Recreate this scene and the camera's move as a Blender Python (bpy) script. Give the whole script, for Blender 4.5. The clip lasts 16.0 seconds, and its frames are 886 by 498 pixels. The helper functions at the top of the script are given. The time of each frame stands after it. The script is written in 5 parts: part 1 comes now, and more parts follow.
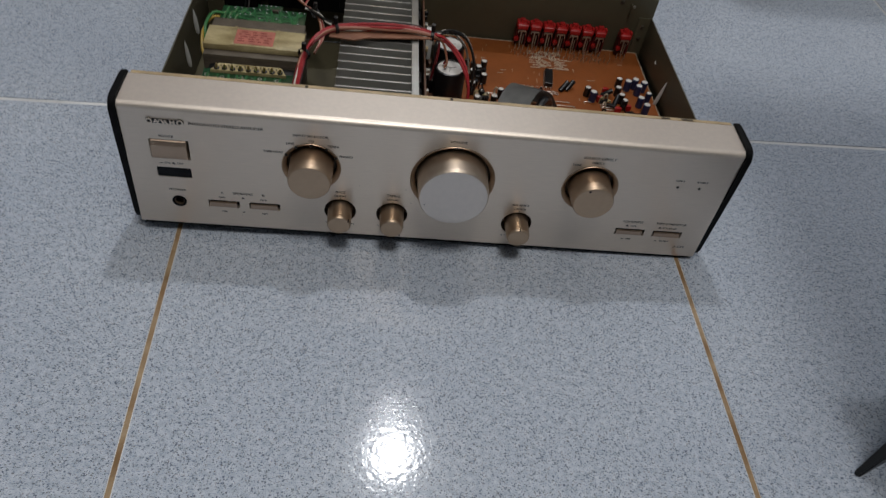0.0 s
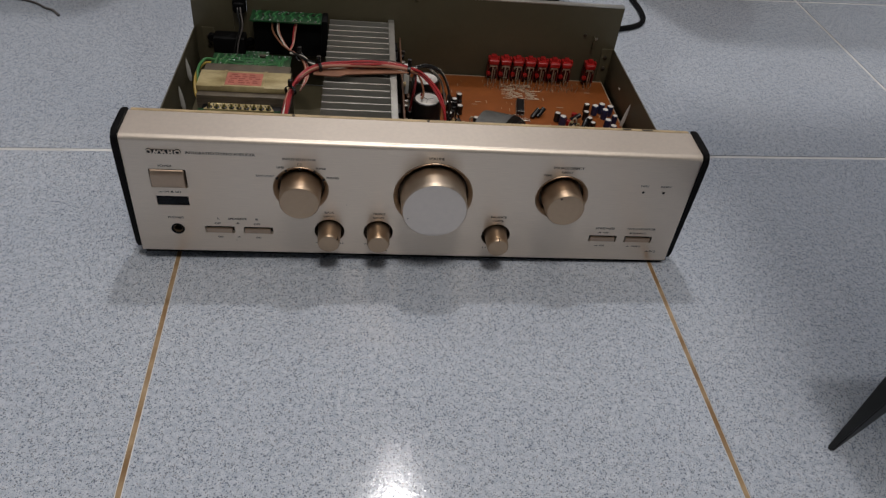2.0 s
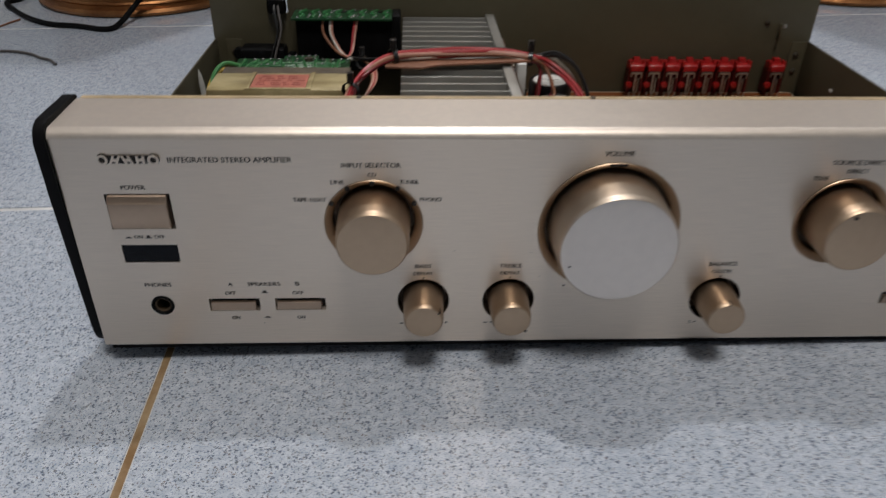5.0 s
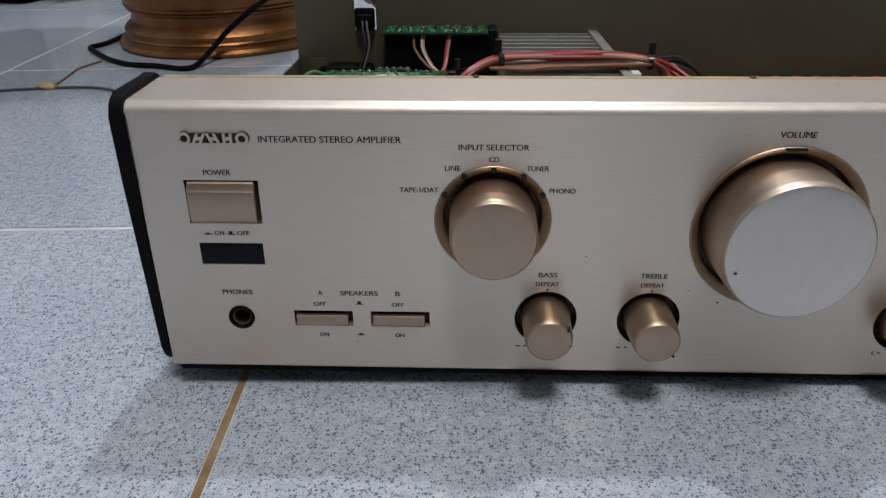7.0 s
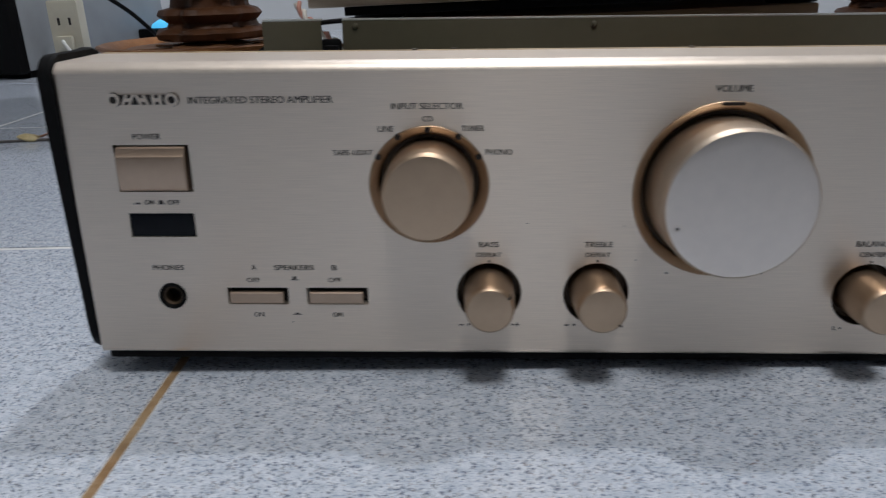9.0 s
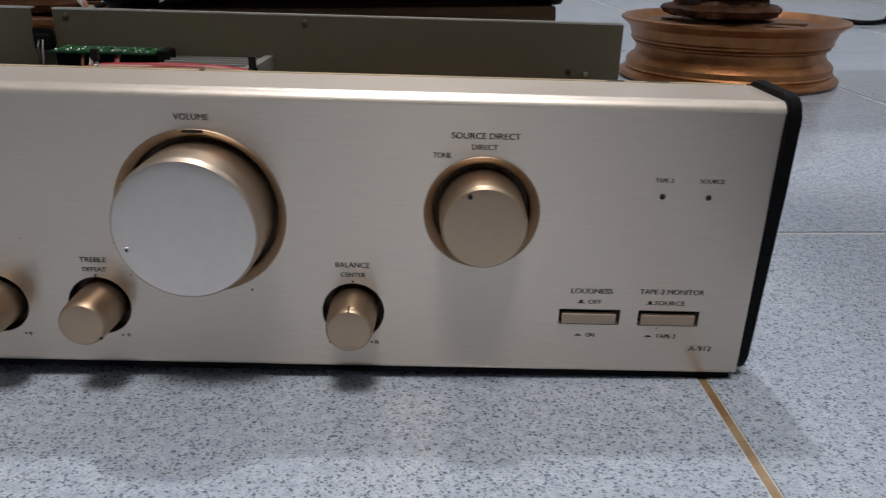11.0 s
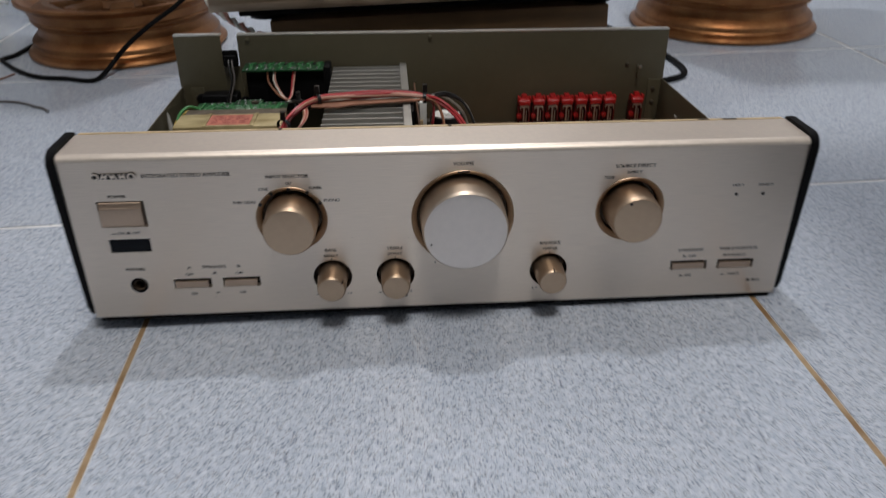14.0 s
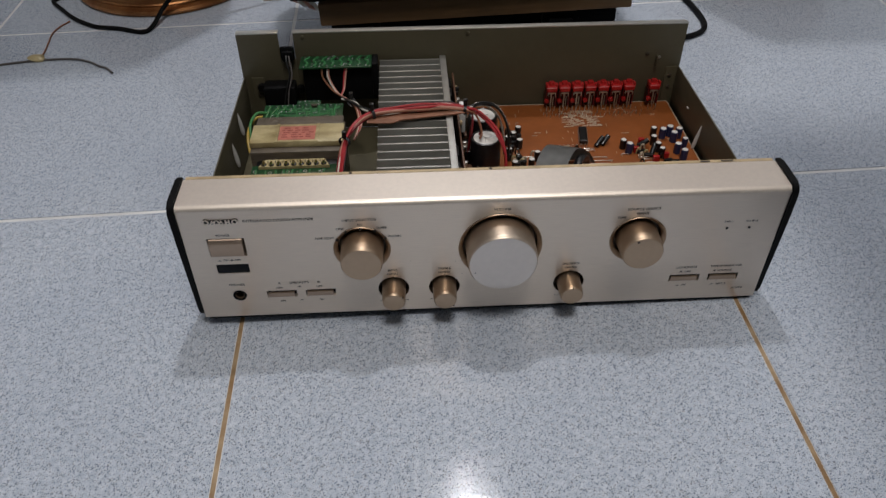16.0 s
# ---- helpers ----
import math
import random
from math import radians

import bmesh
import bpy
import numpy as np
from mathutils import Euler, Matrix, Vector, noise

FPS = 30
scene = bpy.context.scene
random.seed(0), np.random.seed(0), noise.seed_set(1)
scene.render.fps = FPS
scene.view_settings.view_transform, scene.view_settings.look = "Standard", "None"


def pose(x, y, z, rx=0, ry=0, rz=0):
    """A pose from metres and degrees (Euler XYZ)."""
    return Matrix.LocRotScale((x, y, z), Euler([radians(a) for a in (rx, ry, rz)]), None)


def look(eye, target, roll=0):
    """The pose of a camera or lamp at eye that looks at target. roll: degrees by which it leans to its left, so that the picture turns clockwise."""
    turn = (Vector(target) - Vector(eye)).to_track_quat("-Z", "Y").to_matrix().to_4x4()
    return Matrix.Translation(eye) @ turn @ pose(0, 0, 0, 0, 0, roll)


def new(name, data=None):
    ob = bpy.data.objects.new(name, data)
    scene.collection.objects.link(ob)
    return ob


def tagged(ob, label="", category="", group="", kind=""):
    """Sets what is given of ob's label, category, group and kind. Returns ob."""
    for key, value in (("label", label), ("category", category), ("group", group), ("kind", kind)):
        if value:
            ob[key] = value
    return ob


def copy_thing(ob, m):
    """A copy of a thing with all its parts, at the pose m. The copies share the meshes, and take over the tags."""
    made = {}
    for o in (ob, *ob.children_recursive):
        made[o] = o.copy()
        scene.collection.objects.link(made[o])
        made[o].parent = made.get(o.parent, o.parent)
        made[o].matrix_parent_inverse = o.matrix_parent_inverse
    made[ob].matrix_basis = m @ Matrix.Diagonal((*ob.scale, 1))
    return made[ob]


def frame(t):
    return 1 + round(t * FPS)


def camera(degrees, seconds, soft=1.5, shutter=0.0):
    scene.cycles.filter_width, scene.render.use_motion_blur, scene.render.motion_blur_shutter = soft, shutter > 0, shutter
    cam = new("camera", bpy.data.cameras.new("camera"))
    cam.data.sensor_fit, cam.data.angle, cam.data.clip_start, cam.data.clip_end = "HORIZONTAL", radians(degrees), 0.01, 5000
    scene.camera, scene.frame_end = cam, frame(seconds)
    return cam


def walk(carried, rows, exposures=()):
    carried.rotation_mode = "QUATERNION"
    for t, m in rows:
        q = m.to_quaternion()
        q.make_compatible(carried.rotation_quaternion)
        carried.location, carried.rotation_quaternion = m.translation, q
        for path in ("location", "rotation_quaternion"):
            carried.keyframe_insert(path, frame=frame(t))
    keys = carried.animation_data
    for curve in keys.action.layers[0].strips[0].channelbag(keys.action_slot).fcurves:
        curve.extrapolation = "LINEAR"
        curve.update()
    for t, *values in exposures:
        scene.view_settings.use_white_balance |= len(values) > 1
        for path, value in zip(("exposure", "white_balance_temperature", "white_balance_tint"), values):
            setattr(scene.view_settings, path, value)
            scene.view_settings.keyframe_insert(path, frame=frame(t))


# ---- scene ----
cam = camera(62.03, 16.0, soft=1.25, shutter=0.4)
# seconds, eye in metres, turn in degrees
PATH = [
    (0, -0.0454, -0.4018, 0.4345, 42.54, -6.11, -1.44),
    (0.5, -0.046, -0.4355, 0.4595, 44.59, -5.31, -2.3),
    (1, -0.0486, -0.442, 0.4615, 45.58, -5.14, -2.55),
    (1.5, -0.0473, -0.4459, 0.4545, 46.42, -4.73, -3.04),
    (2, -0.0404, -0.4537, 0.4331, 47.51, -4.36, -3.93),
    (2.5, -0.0411, -0.452, 0.4231, 48.85, -4.29, -4.04),
    (3, -0.0447, -0.4466, 0.4174, 49.73, -4.12, -3.96),
    (3.5, -0.048, -0.4469, 0.4215, 50.4, -3.73, -3.54),
    (4, -0.0604, -0.4304, 0.4129, 52.01, -3.67, -3.13),
    (4.4, -0.0672, -0.3486, 0.3318, 57.23, -2.42, -3.85),
    (4.6, -0.0684, -0.3051, 0.2947, 57.18, -1.26, -3.86),
    (5, -0.0723, -0.2715, 0.2408, 56.73, 0.03, -2.14),
    (5.2, -0.0841, -0.2587, 0.2272, 56.77, 0.58, -1.11),
    (7.3, -0.0993, -0.2408, 0.1806, 63.69, 1.32, 1.97),
    (7.5, -0.0891, -0.2461, 0.1719, 64.62, 1.33, 1.91),
    (8, -0.1035, -0.2518, 0.1603, 67.74, 0.93, 1.25),
    (8.5, -0.1107, -0.248, 0.1459, 69.26, 1.23, 1.24),
    (9, -0.0768, -0.2502, 0.1446, 69.65, 1.73, 1.88),
    (9.5, -0.0273, -0.2502, 0.1436, 69.89, 1.99, 2.34),
    (10, 0.0264, -0.2511, 0.1541, 68.98, 0.84, 1.39),
    (12.3, 0.1219, -0.2562, 0.1669, 66.49, -0.48, -1.54),
    (12.5, 0.1171, -0.2553, 0.1656, 66.55, -0.41, -1.62),
    (13, 0.0964, -0.2538, 0.1626, 66.18, -0.68, -2.93),
    (13.5, -0.001, -0.2774, 0.1719, 66.06, -0.56, -3.35),
    (14, -0.0266, -0.3941, 0.2826, 59.53, 0.84, -4.1),
    (14.5, -0.0258, -0.4213, 0.3903, 47.56, 1.35, -3.97),
    (15, -0.0267, -0.3887, 0.5154, 45.92, 1.51, -4.01),
    (15.5, -0.033, -0.3985, 0.4748, 47.69, 1.21, -3.25),
    (16, -0.046, -0.4054, 0.4413, 47.75, 1.16, -2.99),
]
walk(cam, [(t, pose(*p)) for t, *p in PATH], exposures=(
    (0.0, -0.22, 6450, 10), (1.0, -0.12, 6750, 12), (2.5, -0.12, 6850, 13), (3.5, -0.13, 6900, 13), (4.4, 0.04, 6850, 13), (5.2, 0.21, 6550, 11),
    (7.5, 0.31, 6300, 11), (9.0, 0.37, 6300, 11), (12.5, 0.29, 6550, 12), (13.5, 0.26, 6600, 13), (14.0, 0.26, 6550, 12), (14.5, -0.03, 6400, 10), (15.0, -0.23, 6750, 12), (15.5, -0.08, 6700, 12), (16.0, 0.07, 6600, 12)))

# ---- light: a bulb under the ceiling behind the amplifier, a fainter one beside it, an added unseen round lamp in front ----
world = bpy.data.worlds.new("room_air")
scene.world = world
world.use_nodes = True
world.node_tree.nodes["Background"].inputs[0].default_value = (0.75, 0.85, 1.0, 1)
world.node_tree.nodes["Background"].inputs[1].default_value = 0.01


def lamp(name, place, watts, radius, colour):
    data = bpy.data.lights.new(name, "POINT")
    data.energy, data.shadow_soft_size, data.color = watts, radius, colour
    ob = new(name, data)
    ob.location = place
    return ob


lamp("bulb_light", (0.085, 1.08, 2.5), 57, 0.042, (0.98, 0.98, 1.0))
lamp("small_bulb_light", (0.085, 1.29, 2.5), 4, 0.06, (0.98, 0.98, 1.0))


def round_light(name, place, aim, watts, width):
    """An unseen round lamp overhead, turned towards the floor."""
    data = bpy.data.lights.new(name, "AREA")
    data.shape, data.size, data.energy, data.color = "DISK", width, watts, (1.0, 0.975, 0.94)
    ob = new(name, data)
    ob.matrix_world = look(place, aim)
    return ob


# unseen lamp: gives the panel its sheen and fills the shadow in front
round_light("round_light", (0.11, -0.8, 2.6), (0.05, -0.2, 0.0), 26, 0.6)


# ---- materials ----
def material(name, colour, rough=0.5, metal=0.0, vary=0.0, scale=20.0, bump=0.0, bump_scale=None, stretch=(1, 1, 1), second=None, coat=0.0, island=0.0, spec=0.5, fine=0.0):
    """A surface with a broad and a fine variation and a fine relief."""
    m = bpy.data.materials.new(name)
    m.use_nodes = True
    n, k = m.node_tree.nodes, m.node_tree.links
    b = n["Principled BSDF"]
    b.inputs["Roughness"].default_value, b.inputs["Metallic"].default_value = rough, metal
    b.inputs["Coat Weight"].default_value = coat
    b.inputs["Specular IOR Level"].default_value = spec
    b.inputs["Base Color"].default_value = (*colour, 1)
    co = n.new("ShaderNodeTexCoord")
    mp = n.new("ShaderNodeMapping")
    mp.inputs["Scale"].default_value = stretch
    k.new(co.outputs["Object"], mp.inputs["Vector"])
    if vary:
        a = n.new("ShaderNodeTexNoise")
        a.inputs["Scale"].default_value, a.inputs["Detail"].default_value = scale, 6
        k.new(mp.outputs[0], a.inputs["Vector"])
        r = n.new("ShaderNodeValToRGB")
        other = second or tuple(c * (1 - vary) for c in colour)
        r.color_ramp.elements[0].position, r.color_ramp.elements[1].position = 0.35, 0.65
        r.color_ramp.elements[0].color, r.color_ramp.elements[1].color = (*other, 1), (*colour, 1)
        k.new(a.outputs["Fac"], r.inputs["Fac"])
        last = r.outputs["Color"]
        if fine:
            f = n.new("ShaderNodeTexNoise")
            f.inputs["Scale"].default_value, f.inputs["Detail"].default_value = scale * 9, 3
            k.new(mp.outputs[0], f.inputs["Vector"])
            x = n.new("ShaderNodeMix")
            x.data_type, x.blend_type = "RGBA", "MULTIPLY"
            x.inputs[0].default_value = fine
            k.new(last, x.inputs[6])
            k.new(f.outputs["Fac"], x.inputs[7])
            last = x.outputs[2]
        k.new(last, b.inputs["Base Color"])
        q = n.new("ShaderNodeMapRange")
        q.inputs[3].default_value, q.inputs[4].default_value = rough * 0.85, min(1, rough * 1.2)
        k.new(a.outputs["Fac"], q.inputs[0])
        k.new(q.outputs[0], b.inputs["Roughness"])
    if bump:
        t = n.new("ShaderNodeTexNoise")
        t.inputs["Scale"].default_value, t.inputs["Detail"].default_value = bump_scale or scale * 4, 4
        k.new(mp.outputs[0], t.inputs["Vector"])
        u = n.new("ShaderNodeBump")
        u.inputs["Strength"].default_value, u.inputs["Distance"].default_value = bump, 0.001
        k.new(t.outputs["Fac"], u.inputs["Height"])
        k.new(u.outputs[0], b.inputs["Normal"])
    return m


def tile_material():
    """Pale blue-grey glazed tile with dark flecks and a hammered glaze."""
    m = bpy.data.materials.new("speckled_tile")
    m.use_nodes = True
    n, k = m.node_tree.nodes, m.node_tree.links
    b = n["Principled BSDF"]
    geo = n.new("ShaderNodeNewGeometry")
    info = n.new("ShaderNodeObjectInfo")

    def node(kind, **sets):
        x = n.new(kind)
        for key, value in sets.items():
            x.inputs[key.replace("_", " ")].default_value = value
        k.new(geo.outputs["Position"], x.inputs["Vector"])
        return x

    ragged = node("ShaderNodeTexNoise", Scale=1000.0, Detail=1.0)
    pull = n.new("ShaderNodeVectorMath")
    pull.operation = "MULTIPLY_ADD"
    pull.inputs[1].default_value = (0.0022, 0.0022, 0.0)
    k.new(ragged.outputs["Color"], pull.inputs[0])
    k.new(geo.outputs["Position"], pull.inputs[2])
    flecks = n.new("ShaderNodeTexVoronoi")
    flecks.inputs["Scale"].default_value = 730.0
    k.new(pull.outputs[0], flecks.inputs["Vector"])
    split = n.new("ShaderNodeSeparateColor")
    k.new(flecks.outputs["Color"], split.inputs[0])
    size = n.new("ShaderNodeMath")
    size.operation = "MULTIPLY_ADD"
    size.inputs[1].default_value = 0.22
    k.new(split.outputs[1], size.inputs[0])
    k.new(flecks.outputs["Distance"], size.inputs[2])
    small = node("ShaderNodeTexNoise", Scale=1250.0, Detail=1.0)
    cloud = node("ShaderNodeTexNoise", Scale=230.0, Detail=3.0)
    broad = node("ShaderNodeTexNoise", Scale=7.0, Detail=4.0)

    def ramp(source, a, b_, ca, cb):
        r = n.new("ShaderNodeValToRGB")
        r.color_ramp.elements[0].position, r.color_ramp.elements[1].position = a, b_
        r.color_ramp.elements[0].color, r.color_ramp.elements[1].color = (*ca, 1), (*cb, 1)
        k.new(source, r.inputs["Fac"])
        return r.outputs["Color"]

    def mix(fac, a, c):
        x = n.new("ShaderNodeMix")
        x.data_type = "RGBA"
        k.new(fac, x.inputs[0])
        for socket, v in ((x.inputs[6], a), (x.inputs[7], c)):
            if isinstance(v, tuple):
                socket.default_value = (*v, 1)
            else:
                k.new(v, socket)
        return x.outputs[2]

    ground = ramp(cloud.outputs["Fac"], 0.35, 0.65, (0.445, 0.495, 0.565), (0.615, 0.655, 0.705))
    ground = mix(ramp(broad.outputs["Fac"], 0.3, 0.7, (0, 0, 0), (0.35, 0.35, 0.35)), ground, (0.4, 0.46, 0.55))
    dark = ramp(size.outputs[0], 0.36, 0.48, (0.94, 0.94, 0.94), (0, 0, 0))
    pale = ramp(small.outputs["Fac"], 0.36, 0.46, (0.75, 0.75, 0.75), (0, 0, 0))
    col = mix(pale, ground, (0.22, 0.28, 0.4))
    tint = n.new("ShaderNodeValToRGB")
    for at, c in ((0.25, (0.115, 0.14, 0.2)), (0.5, (0.15, 0.165, 0.185)), (0.8, (0.22, 0.175, 0.175))):
        stop = tint.color_ramp.elements.new(at)
        stop.color = (*c, 1)
    tint.color_ramp.elements[0].color, tint.color_ramp.elements[-1].color = (0.12, 0.14, 0.19, 1), (0.22, 0.175, 0.185, 1)
    k.new(flecks.outputs["Color"], tint.inputs["Fac"])
    col = mix(dark, col, tint.outputs["Color"])
    hue = n.new("ShaderNodeHueSaturation")
    v = n.new("ShaderNodeMapRange")
    v.inputs[3].default_value, v.inputs[4].default_value = 0.97, 1.03
    k.new(info.outputs["Random"], v.inputs[0])
    k.new(v.outputs[0], hue.inputs["Value"])
    k.new(col, hue.inputs["Color"])
    k.new(hue.outputs[0], b.inputs["Base Color"])
    b.inputs["Roughness"].default_value = 0.1
    b.inputs["Specular IOR Level"].default_value = 0.3
    dents = node("ShaderNodeTexNoise", Scale=280.0, Detail=1.0)
    u = n.new("ShaderNodeBump")
    u.inputs["Strength"].default_value, u.inputs["Distance"].default_value = 0.06, 0.001
    k.new(dents.outputs["Fac"], u.inputs["Height"])
    k.new(u.outputs[0], b.inputs["Normal"])
    return m


def brushed(name, colour, rough, stretch, aniso=0.0):
    """Brushed, anodised aluminium: fine streaks in colour, roughness and relief."""
    m = material(name, colour, rough, 1.0, 0.08, 3400, 0.05, 3400, stretch)
    if aniso:
        n, k = m.node_tree.nodes, m.node_tree.links
        along = n.new("ShaderNodeCombineXYZ")
        along.inputs[1].default_value = along.inputs[2].default_value = 0.7
        n["Principled BSDF"].inputs["Anisotropic"].default_value = aniso
        k.new(along.outputs[0], n["Principled BSDF"].inputs["Tangent"])
    return m


# champagne for the stacked amplifier, dimmed for the dark things it reflects
SHADEDCHAMPAGNE = brushed("shaded_champagne_aluminium", (0.5, 0.4, 0.3), 0.36, (0.004, 1, 1), 0.6)
CHAMPAGNE = brushed("champagne_aluminium", (0.82, 0.71, 0.6), 0.31, (0.02, 1, 1), 0.87)
TOPEDGE = material("satin_champagne_edge", (0.78, 0.69, 0.6), 0.4, 0.7, 0.05, 300, 0.02, 900)
GOLD = material("gold_anodised", (0.53, 0.395, 0.28), 0.42, 1.0, 0.05, 300, 0.03, 900)
SILVERFACE = material("satin_knob_face", (0.75, 0.675, 0.61), 0.33, 1.0, 0.04, 200, 0.03, 1500)
VOLUMESIDE = material("pale_champagne_barrel", (0.64, 0.53, 0.42), 0.4, 1.0, 0.05, 300, 0.03, 900)
KEYGOLD = material("polished_gold_key", (0.5, 0.38, 0.29), 0.42, 1.0, 0.05, 300, 0.02, 900)


def spun(m, centre, aniso):
    """Turning marks in rings round a knob's centre."""
    n, k = m.node_tree.nodes, m.node_tree.links
    co = n.new("ShaderNodeTexCoord")
    off = n.new("ShaderNodeVectorMath")
    off.operation = "SUBTRACT"
    off.inputs[1].default_value = centre
    k.new(co.outputs["Object"], off.inputs[0])
    cross = n.new("ShaderNodeVectorMath")
    cross.operation = "CROSS_PRODUCT"
    cross.inputs[1].default_value = (0, -1, 0)
    k.new(off.outputs[0], cross.inputs[0])
    b = n["Principled BSDF"]
    b.inputs["Anisotropic"].default_value = aniso
    k.new(cross.outputs[0], b.inputs["Tangent"])


spun(SILVERFACE, (0.0095, 0, 0.0745), 0.25)
BLACKPLASTIC = material("black_plastic", (0.005, 0.005, 0.0055), 0.55, 0, 0.3, 90, 0.1, 900, spec=0.1)
WELL = material("dark_well", (0.012, 0.008, 0.006), 0.5, 0, 0.2, 100)
# the gold again, with the shade of the deep recesses put into its colour
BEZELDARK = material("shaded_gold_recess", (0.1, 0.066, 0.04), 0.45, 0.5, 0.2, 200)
INK = material("grey_ink", (0.02, 0.018, 0.016), 0.6, 0, 0.1, 300)
WINDOW = material("smoked_window", (0.004, 0.005, 0.008), 0.2, 0, 0.2, 60, spec=0.15)
STEEL = material("zinc_plated_steel", (0.096, 0.084, 0.05), 0.42, 0.0, 0.16, 14, 0.05, 300, fine=0.15)
STEELEDGE = material("bare_steel_edge", (0.72, 0.72, 0.68), 0.35, 0.8, 0.1, 60)
ALU = material("heatsink_aluminium", (0.5, 0.49, 0.455), 0.4, 0.75, 0.15, 40, 0.05, 400)
LIPMAT = material("aged_cream_plastic", (0.6, 0.45, 0.26), 0.4, 0, 0.35, 60)
PCBTRACK = material("lacquered_track", (0.03, 0.15, 0.05), 0.3, 0, 0.2, 80, coat=0.2)
GREENPCB = material("green_circuit_board", (0.01, 0.062, 0.022), 0.3, 0, 0.35, 60, 0.1, 500, coat=0.3)
BROWNPCB = material("brown_circuit_board", (0.3, 0.085, 0.018), 0.4, 0, 0.25, 18, 0.08, 400, fine=0.25)
AGEDBOARD = material("aged_brown_board", (0.13, 0.062, 0.034), 0.45, 0, 0.4, 30, 0.1, 400, fine=0.3)
TRACE = material("printed_trace", (0.5, 0.4, 0.29), 0.5, 0, 0.2, 200)
SOLDER = material("solder", (0.75, 0.75, 0.72), 0.25, 1.0, 0.2, 400)
TAPE = material("yellowed_tape", (0.58, 0.48, 0.26), 0.35, 0, 0.3, 45, 0.15, 300, (1, 2, 1), (0.3, 0.23, 0.1), coat=0.2, fine=0.3)
REDLABEL = material("faded_red_label", (0.52, 0.17, 0.12), 0.5, 0, 0.3, 120)
LABELINK = material("label_ink", (0.26, 0.05, 0.04), 0.6)
COREPLATE = material("dull_core_plate", (0.16, 0.13, 0.095), 0.5, 0.2, 0.35, 60, 0.3, 500, (1, 1, 8), fine=0.3)
BRASS = material("tinned_brass_pin", (0.75, 0.55, 0.25), 0.3, 1.0, 0.2, 300)
STRIP = material("brown_paper_strip", (0.34, 0.15, 0.085), 0.55, 0, 0.3, 60, 0.15, 300, fine=0.25)
CORE = material("laminated_core", (0.07, 0.055, 0.038), 0.5, 0.3, 0.4, 70, 0.3, 500, (1, 1, 8))
RED = material("red_socket_plastic", (0.42, 0.012, 0.012), 0.35, 0, 0.3, 100, coat=0.2)
# socket red, darkened for the shade under each socket's roof
REDDARK = material("shaded_red_plastic", (0.11, 0.004, 0.006), 0.4, 0, 0.3, 100)
TIN = material("tinned_contact", (0.62, 0.6, 0.55), 0.35, 0.9, 0.2, 300)
CAPBLACK = material("capacitor_sleeve", (0.007, 0.007, 0.008), 0.3, 0, 0.2, 60, coat=0.2)
CAPBLUE = material("blue_capacitor_sleeve", (0.02, 0.03, 0.09), 0.3, 0, 0.2, 60)
CAPTOP = material("capacitor_top", (0.72, 0.7, 0.66), 0.4, 0.2, 0.12, 120)
WHITE = material("white_nylon", (0.75, 0.75, 0.72), 0.4, 0, 0.08, 60)
RIBBON = material("grey_ribbon", (0.2, 0.2, 0.19), 0.45, 0, 0.2, 100)
WIRE = {c: material(c + "_wire", v, 0.4, 0, 0.1, 100) for c, v in dict(red=(0.38, 0.02, 0.025), dark_red=(0.19, 0.013, 0.017), black=(0.012, 0.012, 0.012), pink=(0.5, 0.24, 0.18), brown=(0.25, 0.1, 0.05), white=(0.7, 0.66, 0.58), yellow=(0.45, 0.3, 0.05), green=(0.05, 0.2, 0.06), grey=(0.1, 0.09, 0.085)).items()}
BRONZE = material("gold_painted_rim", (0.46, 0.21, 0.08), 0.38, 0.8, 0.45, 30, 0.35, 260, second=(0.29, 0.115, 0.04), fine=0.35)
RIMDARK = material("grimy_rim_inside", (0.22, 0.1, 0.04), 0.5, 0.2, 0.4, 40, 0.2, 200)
CARVED = material("carved_hardwood", (0.1, 0.04, 0.016), 0.5, 0, 0.5, 22, 0.3, 90, (1, 1, 0.3), spec=0.25)
BOARD = material("worn_wood_board", (0.3, 0.165, 0.07), 0.6, 0, 0.45, 30, 0.35, 160, (0.12, 1, 1), fine=0.4)
GREYMETAL = material("grey_cabinet_side", (0.34, 0.36, 0.38), 0.5, 0, 0.1, 20)
CREAM = material("cream_plastic", (0.62, 0.58, 0.46), 0.4, 0, 0.12, 30)
BLUEBAG = material("blue_plastic", (0.015, 0.03, 0.45), 0.4, 0, 0.3, 60)
WALL = material("pale_wall_paint", (0.6, 0.62, 0.64), 0.7, 0, 0.08, 3, 0.2, 120)
CEILING = material("ceiling_paint", (0.26, 0.26, 0.255), 0.8, 0, 0.05, 3)
GROUT = material("pale_grout", (0.78, 0.78, 0.77), 0.6, 0, 0.3, 14, 0.4, 300)
STAIN = material("brown_stained_grout", (0.5, 0.36, 0.21), 0.32, 0, 0.5, 45, 0.5, 300, second=(0.27, 0.155, 0.065), fine=0.35)
TILE = tile_material()


# ---- mesh helpers ----
def box(bm, x0, x1, y0, y1, z0, z1, bevel=0.0):
    made = bmesh.ops.create_cube(bm, size=1, matrix=Matrix.LocRotScale(((x0 + x1) / 2, (y0 + y1) / 2, (z0 + z1) / 2), None, (x1 - x0, y1 - y0, z1 - z0)))
    if bevel:
        edges = list({e for v in made["verts"] for e in v.link_edges})
        bmesh.ops.bevel(bm, geom=edges, offset=bevel, segments=2, affect="EDGES", profile=0.6)


